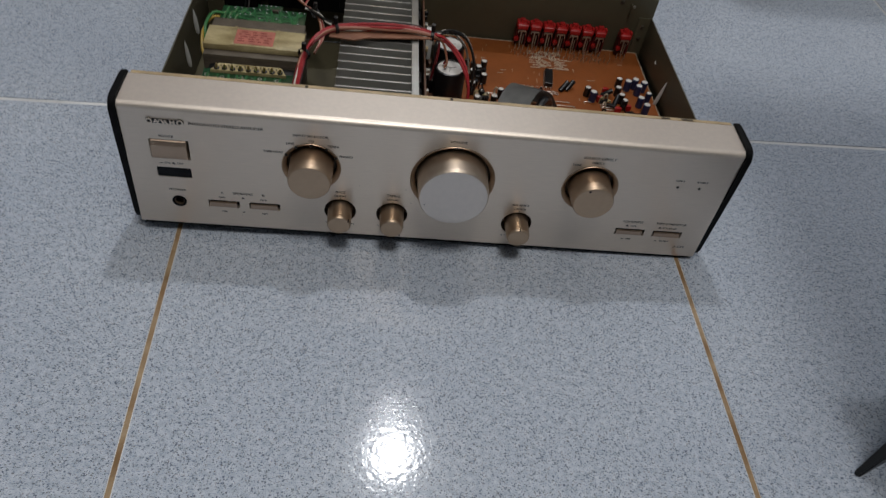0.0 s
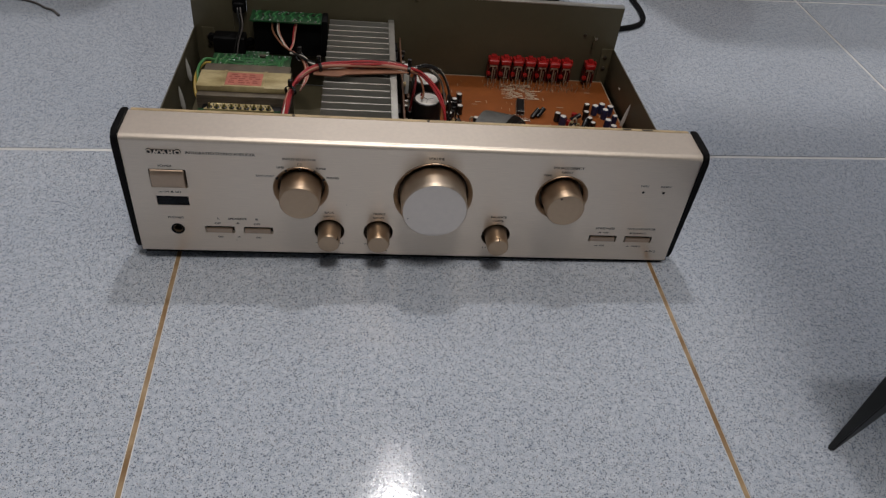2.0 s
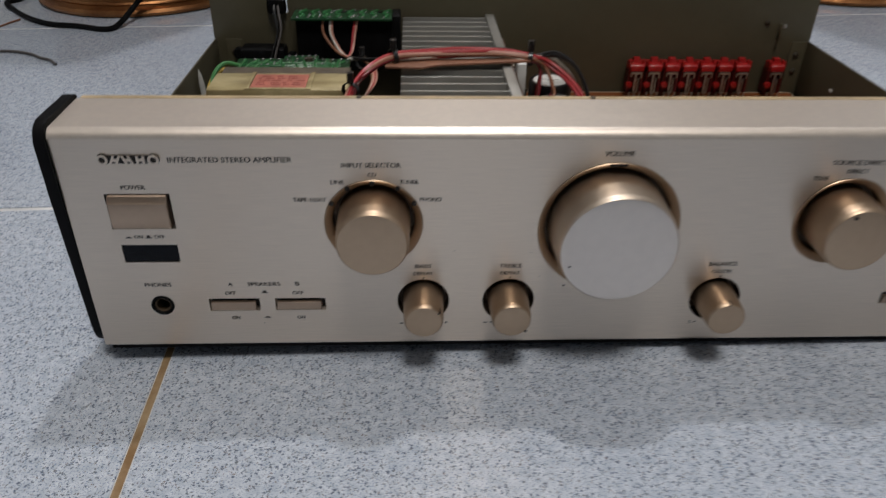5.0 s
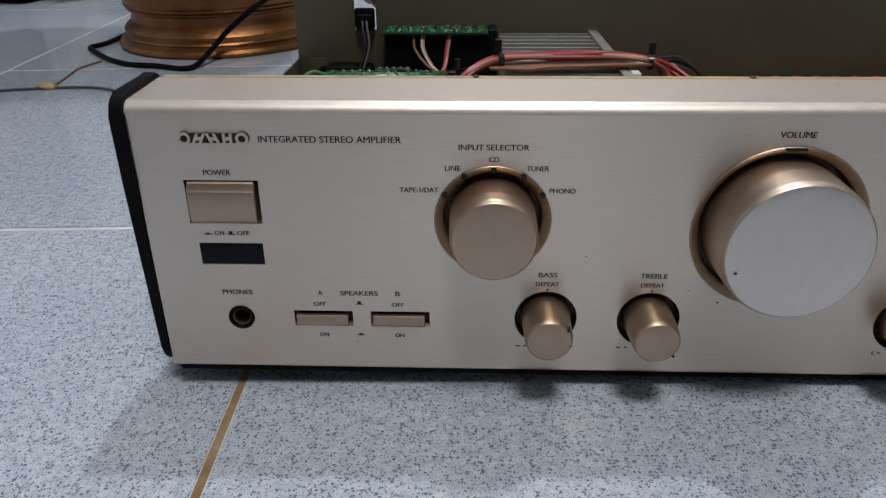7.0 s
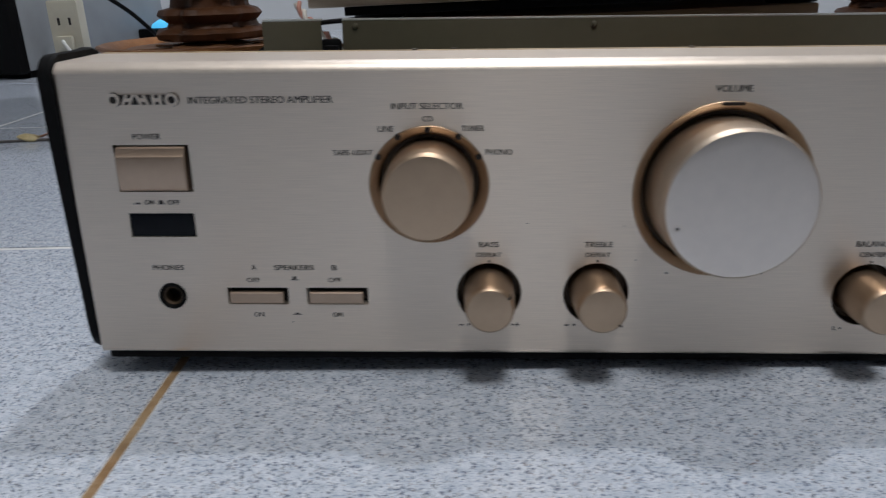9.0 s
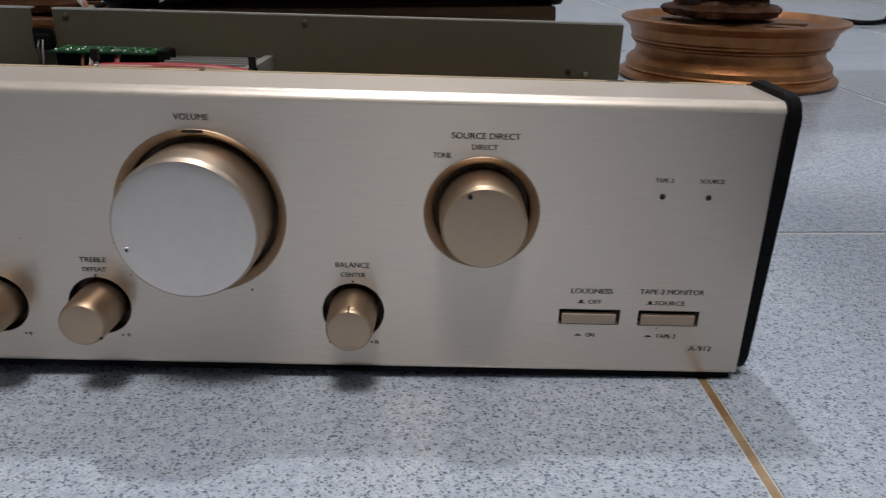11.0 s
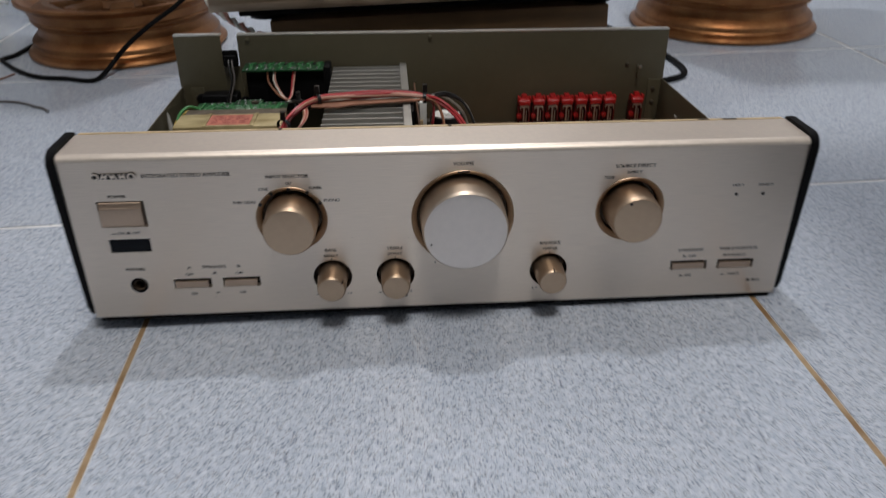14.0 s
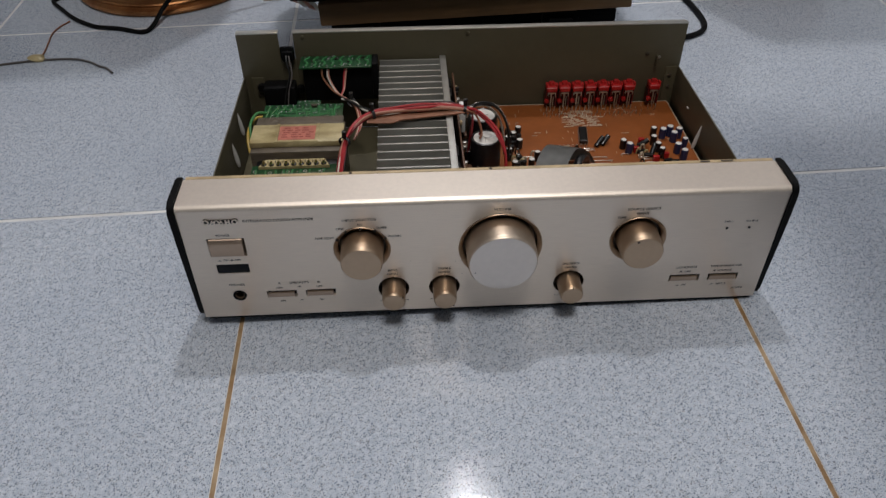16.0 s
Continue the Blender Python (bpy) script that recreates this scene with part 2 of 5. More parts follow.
def lathe(bm, profile, m=Matrix(), seg=32, closed=False):
    """Turns (radius, height) pairs round the z axis of m; ends with radius 0 close the form."""
    rings = []
    for r, h in profile:
        if r < 1e-6:
            rings.append([bm.verts.new(m @ Vector((0, 0, h)))])
        else:
            rings.append([bm.verts.new(m @ Vector((r * math.cos(2 * math.pi * i / seg), r * math.sin(2 * math.pi * i / seg), h))) for i in range(seg)])
    pairs = list(zip(rings, rings[1:])) + ([(rings[-1], rings[0])] if closed else [])
    for a, b in pairs:
        for i in range(seg):
            j = (i + 1) % seg
            quad = [a[0]] if len(a) == 1 else [a[i], a[j]]
            quad += [b[0]] if len(b) == 1 else [b[j], b[i]]
            if len(quad) > 2:
                bm.faces.new(quad)


def prism(bm, outline, x0, x1):
    """Extrudes a (y, z) outline from x0 to x1."""
    a = [bm.verts.new((x0, y, z)) for y, z in outline]
    b = [bm.verts.new((x1, y, z)) for y, z in outline]
    bm.faces.new(a[::-1])
    bm.faces.new(b)
    for i in range(len(a)):
        j = (i + 1) % len(a)
        bm.faces.new((a[i], a[j], b[j], b[i]))


def smooth_line(points, steps=8):
    """A smooth curve through the points."""
    p = [Vector(q) for q in points]
    p = [2 * p[0] - p[1]] + p + [2 * p[-1] - p[-2]]
    out = []
    for a, b, c, d in zip(p, p[1:], p[2:], p[3:]):
        for i in range(steps):
            t = i / steps
            out.append(0.5 * (2 * b + (c - a) * t + (2 * a - 5 * b + 4 * c - d) * t * t + (3 * b - a - 3 * c + d) * t ** 3))
    return out + [p[-2]]


def tube(bm, points, r, seg=8, steps=8):
    line = smooth_line(points, steps)
    up, last = Vector((0.3, 0.2, 1)), None
    for i, q in enumerate(line):
        d = (line[min(i + 1, len(line) - 1)] - line[max(i - 1, 0)]).normalized()
        side = d.cross(up).normalized()
        top = side.cross(d)
        ring = [bm.verts.new(q + r * (side * math.cos(2 * math.pi * j / seg) + top * math.sin(2 * math.pi * j / seg))) for j in range(seg)]
        if last:
            for j in range(seg):
                bm.faces.new((last[j], last[(j + 1) % seg], ring[(j + 1) % seg], ring[j]))
        else:
            bm.faces.new(ring[::-1])
        last = ring
    bm.faces.new(last)


def finish(name, bm, mat, smooth=None):
    bmesh.ops.recalc_face_normals(bm, faces=bm.faces)
    me = bpy.data.meshes.new(name)
    if smooth:
        for f in bm.faces:
            f.smooth = True
        for e in bm.edges:
            if len(e.link_faces) == 2 and e.calc_face_angle(0) > radians(smooth):
                e.smooth = False
    bm.to_mesh(me)
    bm.free()
    me.materials.append(mat)
    return me


def part(name, bm, mat, parent=None, label="", smooth=35):
    ob = new(name, finish(name, bm, mat, smooth))
    ob.parent = parent
    return tagged(ob, label)


def thing(name, m, label, category, group=""):
    ob = new(name)
    ob.empty_display_size = 0.05
    ob.matrix_world = m
    return tagged(ob, label, category, group)


def block(name, mat, parent, x0, x1, y0, y1, z0, z1, bevel=0.0, label=""):
    bm = bmesh.new()
    box(bm, x0, x1, y0, y1, z0, z1, bevel)
    return part(name, bm, mat, parent, label)


def turned(name, mat, parent, profile, m=Matrix(), seg=32, label=""):
    bm = bmesh.new()
    lathe(bm, profile, m, seg)
    return part(name, bm, mat, parent, label)


def cord(name, mat, parent, points, r, seg=8, label="", steps=8):
    bm = bmesh.new()
    tube(bm, points, r, seg, steps)
    return part(name, bm, mat, parent, label)


def cut(ob, cutters):
    """Cuts the cutters' forms out of ob for good, and takes the cutters away."""
    for c in cutters:
        c.parent = ob.parent
        mod = ob.modifiers.new("cut", "BOOLEAN")
        mod.operation, mod.solver, mod.object = "DIFFERENCE", "EXACT", c
    shape = bpy.data.meshes.new_from_object(ob.evaluated_get(bpy.context.evaluated_depsgraph_get()))
    ob.modifiers.clear()
    for p in shape.polygons:
        p.use_smooth = False
    ob.data = shape
    for c in cutters:
        bpy.data.objects.remove(c)


def lettering(body, x0, x1, z0, z1, parent, y=-0.0001, mat=None):
    """Printed words, standing in the plane y, between x0 and x1 and between z0 and z1 (mm)."""
    data = bpy.data.curves.new("lettering", "FONT")
    data.body, data.size, data.extrude, data.resolution_u, data.offset = body, 1, 0.0, 4, 0.0
    tmp = new("lettering", data)
    me = bpy.data.meshes.new_from_object(tmp.evaluated_get(bpy.context.evaluated_depsgraph_get()))
    bpy.data.objects.remove(tmp)
    xs = [v.co.x for v in me.vertices]
    ys = [v.co.y for v in me.vertices]
    flat = []
    for v in me.vertices:
        u = (v.co.x - min(xs)) / (max(xs) - min(xs))
        w = (v.co.y - min(ys)) / (max(ys) - min(ys))
        flat.append(((x0 + u * (x1 - x0)) / 1000, y, (z0 + w * (z1 - z0)) / 1000))
    # two layers a little apart give the strokes their weight
    faces = [tuple(p.vertices) for p in me.polygons]
    verts = [(a - 0.00007, b, c) for a, b, c in flat] + [(a + 0.00007, b - 0.00002, c) for a, b, c in flat]
    me = bpy.data.meshes.new("lettering")
    me.from_pydata(verts, [], faces + [tuple(k + len(flat) for k in f) for f in faces])
    me.materials.clear()
    me.materials.append(mat or INK)
    ob = new("lettering", me)
    ob.parent = parent
    return ob


FRONT = pose(0, 0, 0, 90, 0, 0)  # turns a lathe's axis towards the viewer (-y)


def facing(x, z, y=0.0):
    return pose(x, y, z) @ FRONT


# ---- room ----
ROOM = dict(x0=-3.3, x1=1.55, y0=-5.2, y1=2.1, top=3.1)


def build_room():
    r = ROOM
    for name, x0, x1, y0, y1 in (("wall_north", r["x0"] - 0.12, r["x1"] + 0.12, r["y1"], r["y1"] + 0.12), ("wall_south", r["x0"] - 0.12, r["x1"] + 0.12, r["y0"] - 0.12, r["y0"]),
                                 ("wall_west", r["x0"] - 0.12, r["x0"], r["y0"], r["y1"]), ("wall_east", r["x1"], r["x1"] + 0.12, r["y0"], r["y1"])):
        w = block(name, WALL, None, x0, x1, y0, y1, 0, r["top"])
        tagged(w, "pale blue-white painted plaster wall", "wall", kind="structure")
    c = block("ceiling", CEILING, None, r["x0"] - 0.12, r["x1"] + 0.12, r["y0"] - 0.12, r["y1"] + 0.12, r["top"], r["top"] + 0.1)
    tagged(c, "plain pale painted ceiling", "ceiling", kind="structure")


build_room()


# ---- amplifier standing on the floor ----
AMP = pose(0, 0, -0.0035, -1.22, 1.014, -0.022)


def panel_outline(depth, top, bottom, r, fall=0.0006, steps=10):
    """Side view of the front panel: flat top, one wide rounded edge towards the face, a slightly rounded lower edge."""
    out = [(depth, bottom)]
    for i in range(4):
        a = math.pi / 2 * i / 3
        out.append((0.002 - 0.002 * math.sin(a), bottom + 0.002 - 0.002 * math.cos(a)))
    low, high = radians(14), radians(76)
    size = r / (math.sin(high) - math.sin(low))
    for i in range(steps + 1):
        a = low + (high - low) * i / steps
        out.append((size * (math.cos(low) - math.cos(a)), top - fall - r + size * (math.sin(a) - math.sin(low))))
    return out + [(depth, top)]


def drum(x, z, r, y0, y1, seg=48):
    bm = bmesh.new()
    lathe(bm, [(0, -y1), (r, -y1), (r, -y0), (0, -y0)], facing(x, z), seg)
    return part("cutter", bm, WELL)


def slot(x0, x1, z0, z1, depth):
    bm = bmesh.new()
    box(bm, x0 / 1000, x1 / 1000, -0.01, depth, z0 / 1000, z1 / 1000)
    return part("cutter", bm, WELL)


def knob(parent, x, z, r, ring, reach, face, dished):
    """A turned knob in its round recess; x, z, radii in mm."""
    x, z, r, ring = x / 1000, z / 1000, r / 1000, ring / 1000
    if dished:
        turned("knob_bezel", GOLD, parent, [(ring - 0.0001, 0.0002), (ring - 0.0004, 0.0006), (ring - 0.0009, 0.0004), (ring - 0.003, -0.0018), (ring - 0.0034, -0.0022), (ring - 0.0036, -0.0032)], facing(x, z), 64, "gold dished ring round the knob")
    turned("knob_well", BEZELDARK, parent, [(ring - 0.0035, -0.0032), (ring - 0.0038, -0.0073), (0, -0.0073)] if dished else [(ring - 0.0001, -0.0004), (ring - 0.0002, -0.0073), (0, -0.0073)], facing(x, z), 48, "gold recess, darkened for the shade inside it")
    k = turned("knob", GOLD if face is GOLD else VOLUMESIDE, parent, [(r + 0.0009, -0.007), (r + 0.0007, 0.004), (r + 0.0004, reach - 0.003), (r, reach - 0.0008), (r - 0.0007, reach - 0.0001)], facing(x, z), 64, "champagne gold turned knob")
    turned("knob_face", face, k, [(r - 0.0007, reach - 0.0001)] + [((r - 0.0012) * q, reach + 0.0006 * (1 - q * q)) for q in (1, 0.85, 0.65, 0.4, 0.2, 0)], facing(x, z), 64)
    return k


def build_front(amp):
    bm = bmesh.new()
    prism(bm, panel_outline(0.034, 0.1209, 0.0108, 0.0038), -0.2218, 0.2187)
    panel = part("front_panel", bm, CHAMPAGNE, amp, "brushed champagne aluminium front panel", smooth=25)
    cutters = [drum(x / 1000, z / 1000, r / 1000, -0.01, 0.0076) for x, z, r in ((-93.5, 77, 21.4), (9.5, 74.5, 31.6), (113, 77, 21.6), (-72, 35.8, 12), (-32.6, 35.8, 12), (65, 35.5, 12), (-191, 34.6, 5.2))]
    cutters += [slot(-205, -178, 75, 92, 0.005), slot(-203, -179, 58, 67, 0.0015), slot(-170, -147, 31.2, 38, 0.004), slot(-140, -117, 31.2, 38, 0.004), slot(145, 169, 32, 38.6, 0.004), slot(176, 200, 32, 38.6, 0.004)]
    panel.data.materials.append(TOPEDGE)
    for face in panel.data.polygons:
        if face.normal.z > 0.25:
            face.material_index = 1
    cut(panel, cutters)
    for side in (-1, 1):
        bm = bmesh.new()
        crown = [(0.0055 - 0.007 * math.cos(a), 0.1155 + 0.0072 * math.sin(a)) for a in [math.pi / 2 * k / 8 for k in range(9)]]
        prism(bm, [(0.036, 0.0095), (0.011, 0.0095), (0.0062, 0.0107), (0.0032, 0.0135), (0.0014, 0.0185), (-0.0012, 0.09)] + crown + [(0.022, 0.1228), (0.031, 0.1236), (0.036, 0.122)], (-0.222 if side < 0 else 0.2189), (-0.2268 if side < 0 else 0.2238))
        bmesh.ops.bevel(bm, geom=[e for e in bm.edges if abs(e.verts[0].co.x - e.verts[1].co.x) < 1e-6], offset=0.0007, segments=1, affect="EDGES")
        part("end_cap", bm, BLACKPLASTIC, amp, "black plastic end cap", 30)
    block("rear_lip", LIPMAT, amp, -0.2205, 0.2175, 0.0342, 0.0376, 0.112, 0.1211, 0.0004, "yellowed plastic strip behind the panel edge")
    for x0, x1 in ((0.162, 0.169), (0.178, 0.187)):
        block("lip_notch", CORE, amp, x0, x1, 0.0346, 0.0366, 0.1209, 0.12135, 0.0002, "dark chipped spot")
    for x in (-0.1, 0.004):
        turned("screw", CORE, amp, [(0.0013, 0.1206), (0.0013, 0.1214), (0.0006, 0.1217), (0, 0.1217)], pose(x, 0.0355, 0), 10)
    # black edge, brought forward and down to stand for shade under the panel
    bm = bmesh.new()
    box(bm, -0.2205, 0.2175, 0.003, 0.034, 0.0071, 0.0107, 0.0006)
    box(bm, -0.205, 0.203, 0.027, 0.0336, 0, 0.0081)
    for v in bm.verts:
        if v.co.z < 0.005:
            v.co.z = 0.0042 + 0.0177 * v.co.x + 0.0213 * v.co.y
    part("bottom_lip", bm, BLACKPLASTIC, amp, "black lower edge of the front, enlarged for the shade under it")
    # power rocker
    p = thing_part("power_button", amp)
    bm = bmesh.new()
    prism(bm, [(0.0045, 0.0757), (-0.001, 0.0757), (-0.0016, 0.0762), (-0.0022, 0.0772), (-0.0024, 0.0868), (-0.0021, 0.0881), (-0.0013, 0.0888), (-0.0007, 0.0909), (0.0, 0.0914), (0.0045, 0.0914)], -0.204, -0.1794)
    bmesh.ops.bevel(bm, geom=[e for e in bm.edges if abs(e.verts[0].co.x - e.verts[1].co.x) < 1e-6], offset=0.0004, segments=1, affect="EDGES")
    part("key", bm, KEYGOLD, p, "gold rocker")
    block("recess", WELL, p, -0.2049, -0.1781, 0.0044, 0.0049, 0.0751, 0.0919)
    block("display_window", WINDOW, amp, -0.2028, -0.1792, 0.0004, 0.0014, 0.0582, 0.0668, 0.0001, "blank smoked black window")
    j = thing_part("headphone_socket", amp)
    turned("collar", BLACKPLASTIC, j, [(0.0051, -0.001), (0.0051, 0.0005), (0.0044, 0.0008), (0.0036, -0.0008)], facing(-0.191, 0.0346), 32)
    turned("sleeve", BEZELDARK, j, [(0.0037, -0.002), (0.0036, -0.0002), (0.003, -0.0006), (0.0028, -0.007)], facing(-0.191, 0.0346), 32)
    turned("bore", WELL, j, [(0.003, -0.0068), (0, -0.0068)], facing(-0.191, 0.0346), 24)
    for x0, x1, z0, z1 in ((-170, -147, 31.2, 38), (-140, -117, 31.2, 38), (145, 169, 32, 38.6), (176, 200, 32, 38.6)):
        b = thing_part("push_button", amp)
        bm = bmesh.new()
        lo, hi = z0 / 1000 + 0.0006, z1 / 1000 - 0.0006
        prism(bm, [(0.0006, lo), (-0.0006, lo), (-0.0009, lo + 0.0003), (-0.0011, hi - 0.0013), (-0.0008, hi - 0.0009), (0.0006, hi - 0.0009)], x0 / 1000 + 0.001, x1 / 1000 - 0.0018)
        bmesh.ops.bevel(bm, geom=[e for e in bm.edges if abs(e.verts[0].co.x - e.verts[1].co.x) < 1e-6], offset=0.0003, segments=1, affect="EDGES")
        part("key", bm, KEYGOLD, b, "gold push key")
        block("stem", WELL, b, x0 / 1000 + 0.002, x1 / 1000 - 0.003, 0.0007, 0.0036, lo + 0.0006, hi - 0.0016)
        block("recess", WELL, b, x0 / 1000 + 0.0001, x1 / 1000 - 0.0001, 0.0037, 0.0039, z0 / 1000 + 0.0001, z1 / 1000 - 0.0001)
    ks = [knob(amp, -93.5, 77, 15, 21.4, 0.018, GOLD, True), knob(amp, 9.5, 74.5, 25.3, 31.6, 0.0195, SILVERFACE, True), knob(amp, 113, 77, 15, 21.6, 0.017, GOLD, True)]
    ks += [knob(amp, x, z, 8.5, 12, 0.0165, GOLD, False) for x, z in ((-72, 35.8), (-32.6, 35.8), (65, 35.5))]
    # pointer dots and lines of the knobs
    turned("pointer_dimple", SILVERFACE, ks[1], [(0.0011, 0), (0.001, 0.00012), (0.0008, 0.00005), (0, 0.0)], facing(-0.0108, 0.0672, -0.0197), 18)
    turned("pointer_centre", WELL, ks[1], [(0.0005, 0.00013), (0, 0.00017)], facing(-0.0108, 0.0671, -0.0197), 12)
    turned("pointer_dot", WELL, ks[2], [(0.0009, 0), (0.0009, 0.0001), (0, 0.00012)], facing(0.1075, 0.0885, -0.0173), 14)
    for k, x, z in ((ks[5], 0.065, 0.0355), (ks[3], -0.0655, 0.0405), (ks[4], -0.0265, 0.0305)):
        bm = bmesh.new()
        d = Vector((x, 0, z)) - Vector({0.065: (0.065, 0, 0.03), -0.0655: (-0.072, 0, 0.0358), -0.0265: (-0.0326, 0, 0.0358)}[x])
        a = math.atan2(d.x, d.z)
        c = {0.065: (0.065, 0.0355), -0.0655: (-0.072, 0.0358), -0.0265: (-0.0326, 0.0358)}[x]
        bmesh.ops.create_cube(bm, size=1, matrix=pose(c[0], 0, c[1]) @ pose(0, 0, 0, 0, math.degrees(a), 0) @ Matrix.LocRotScale((0, -0.0105, 0.0083), None, (0.0006, 0.0122, 0.0012)))
        part("pointer_line", bm, WELL, k)
    # scale dots
    dots = [(-111, 88), (-104, 95), (-93.6, 97.3), (-83, 95), (-76, 88)]
    for x, z in dots:
        turned("scale_dot", WELL, amp, [(0.0011, 0.0004), (0.0011, 0.0012), (0, 0.0013)], facing(x / 1000, z / 1000 - 0.0005), 12)
    block("scale_mark", WELL, amp, 0.0058, 0.0133, -0.0011, 0.001, 0.1045, 0.1056, 0.0004)
    for x, z in ((-72, 48.6), (-32.6, 48.6), (65, 48.3), (26.5, 44), (-7.5, 44), (-79.5, 23.2), (-63, 23.2), (-40, 23.2), (-25.5, 23.2), (72, 22.2), (58, 22.2)):
        turned("scale_dot", INK, amp, [(0.00045, 0.00005), (0.00045, 0.00012), (0, 0.00014)], facing(x / 1000, z / 1000), 10)
    for x in (179, 196):
        turned("indicator", WELL, amp, [(0.0011, 0.0001), (0.0009, 0.0005), (0, 0.0006)], facing(x / 1000, 0.085), 16, "unlit indicator lamp")
    for x, z, r in ((160.5, 50.2, 0.5), (-19, 49, 0.28), (-58.5, 63, 0.25), (-24, 62, 0.22), (27, 61, 0.25), (184, 31, 0.3), (-146, 24, 0.25)):
        turned("dirt_fleck", WHITE if r > 0.4 else INK, amp, [(r / 1000, 0.00004), (0, 0.0001)], facing(x / 1000, z / 1000), 8)
    # emblem: dark plaque with plain raised shapes
    e = thing_part("emblem", amp)
    bm = bmesh.new()
    lathe(bm, [(0, -0.0002), (0.0024, -0.0002), (0.0024, 0.0006), (0, 0.0007)], facing(-0.2018, 0.1078), 24)
    lathe(bm, [(0, -0.0002), (0.0024, -0.0002), (0.0024, 0.0006), (0, 0.0007)], facing(-0.1814, 0.1078), 24)
    box(bm, -0.2018, -0.1814, -0.0007, 0.0002, 0.1061, 0.1095, 0.0003)
    part("plaque", bm, WELL, e, "dark emblem plate")
    for i in range(5):
        x = -0.2018 + i * 0.0051
        if i in (0, 4):
            bm = bmesh.new()
            lathe(bm, [(0.0013, 0.0006), (0.0023, 0.0006), (0.0023, 0.0012), (0.0013, 0.0012)], facing(x, 0.1078), 20, closed=True)
            part("emblem_shape", bm, CHAMPAGNE, e)
        else:
            bm = bmesh.new()
            lean = (0, 0.0009, -0.0008, 0.0)[i]
            for u in (-0.0017, 0.0007):
                a = [bm.verts.new((x + u + d, y, z)) for y in (-0.0012, -0.0006) for d, z in ((-lean, 0.1059), (0.001 - lean, 0.1059), (0.001 + lean, 0.1097), (lean, 0.1097))]
                for f in ((0, 1, 2, 3), (7, 6, 5, 4), (0, 4, 5, 1), (1, 5, 6, 2), (2, 6, 7, 3), (3, 7, 4, 0)):
                    bm.faces.new([a[k] for k in f])
            box(bm, x - 0.0012, x + 0.0012, -0.0011, -0.0006, 0.1072, 0.1084)
            part("emblem_shape", bm, CHAMPAGNE, e)
    # printed words (mm)
    left = [("INTEGRATED STEREO AMPLIFIER", -176, -126, 106.3, 108.7), ("POWER", -197.3, -187.4, 94, 96), ("ON", -196.5, -193, 70.3, 72), ("OFF", -188, -183.6, 70.3, 72), ("PHONES", -197, -185.4, 45, 47), ("A", -160, -158.2, 45, 47), ("SPEAKERS", -151.3, -136.8, 45, 47), ("B", -130, -128.2, 45, 47),
            ("OFF", -162, -157.2, 40.2, 42), ("OFF", -131.6, -126.8, 40.2, 42), ("ON", -160.6, -157, 26.2, 28), ("ON", -130.6, -127, 26.2, 28)]
    middle = [("INPUT SELECTOR", -106, -81.5, 103.9, 106), ("CD", -95.3, -91.8, 99.7, 101.5), ("LINE", -110.8, -105.4, 96.3, 98.2), ("TUNER", -82, -74.2, 96.3, 98.2), ("TAPE-1/DAT", -127, -113.2, 88, 89.9), ("PHONO", -73.6, -64.4, 88, 89.9), ("BASS", -75.6, -68.6, 54, 56), ("DEFEAT", -76.5, -67.7, 50.2, 51.9), ("TREBLE", -37.6, -27.6, 54, 56), ("DEFEAT", -37, -28.2, 50.2, 51.9),
              ("VOLUME", 3.2, 15.5, 109, 111.2), ("-", -83, -81.4, 22.8, 23.3), ("+", -62, -60.6, 22.4, 24), ("-", -43.6, -42, 22.8, 23.3), ("+", -23.8, -22.4, 22.4, 24)]
    right = [("BALANCE", 58.6, 71.4, 54.1, 56.2), ("CENTER", 60.5, 69.8, 50.2, 52), ("L", 55.4, 56.6, 21.4, 23), ("R", 73.4, 75, 21.4, 23), ("SOURCE DIRECT", 101, 125.5, 104.8, 107), ("DIRECT", 108.4, 117.6, 100.9, 102.8), ("TONE", 94.6, 101, 97.6, 99.6), ("TAPE-2", 175.5, 182.4, 90.4, 92), ("SOURCE", 192, 201, 90.4, 92),
             ("LOUDNESS", 149, 165, 45.4, 47.5), ("TAPE-2 MONITOR", 175.6, 200.6, 45.6, 47.7), ("OFF", 156, 161, 41, 42.8), ("SOURCE", 182, 193.6, 41, 42.8), ("ON", 156.2, 159.8, 26.6, 28.4), ("TAPE-2", 184, 192, 26.6, 28.4), ("A-912", 198, 207, 21.2, 23.3)]
    for body, *place in left + middle + right:
        lettering(body, *place, amp)
    # raised and pressed button signs
    for x, z, tall in ((-199, 70.4, 0.4), (-190.5, 70.4, 1.2), (-144.2, 41, 1.2), (-144.2, 27, 0.5), (153.2, 41.2, 1.2), (153.2, 27, 0.5), (180, 41.2, 1.2), (181, 27, 0.5)):
        bm = bmesh.new()
        box(bm, (x - 1.5) / 1000, (x + 1.5) / 1000, -0.00012, -0.00008, z / 1000, z / 1000 + 0.0003)
        box(bm, (x - 0.7) / 1000, (x + 0.7) / 1000, -0.00012, -0.00008, z / 1000 + 0.0003, (z + 0.3 + tall) / 1000)
        part("printed_sign", bm, INK, amp)


def thing_part(name, parent):
    ob = new(name)
    ob.empty_display_size = 0.01
    ob.parent = parent
    return ob


def fold(bm, x0, x1, y0, y1, z0, z1):
    box(bm, x0, x1, y0, y1, z0, z1, 0.0003)


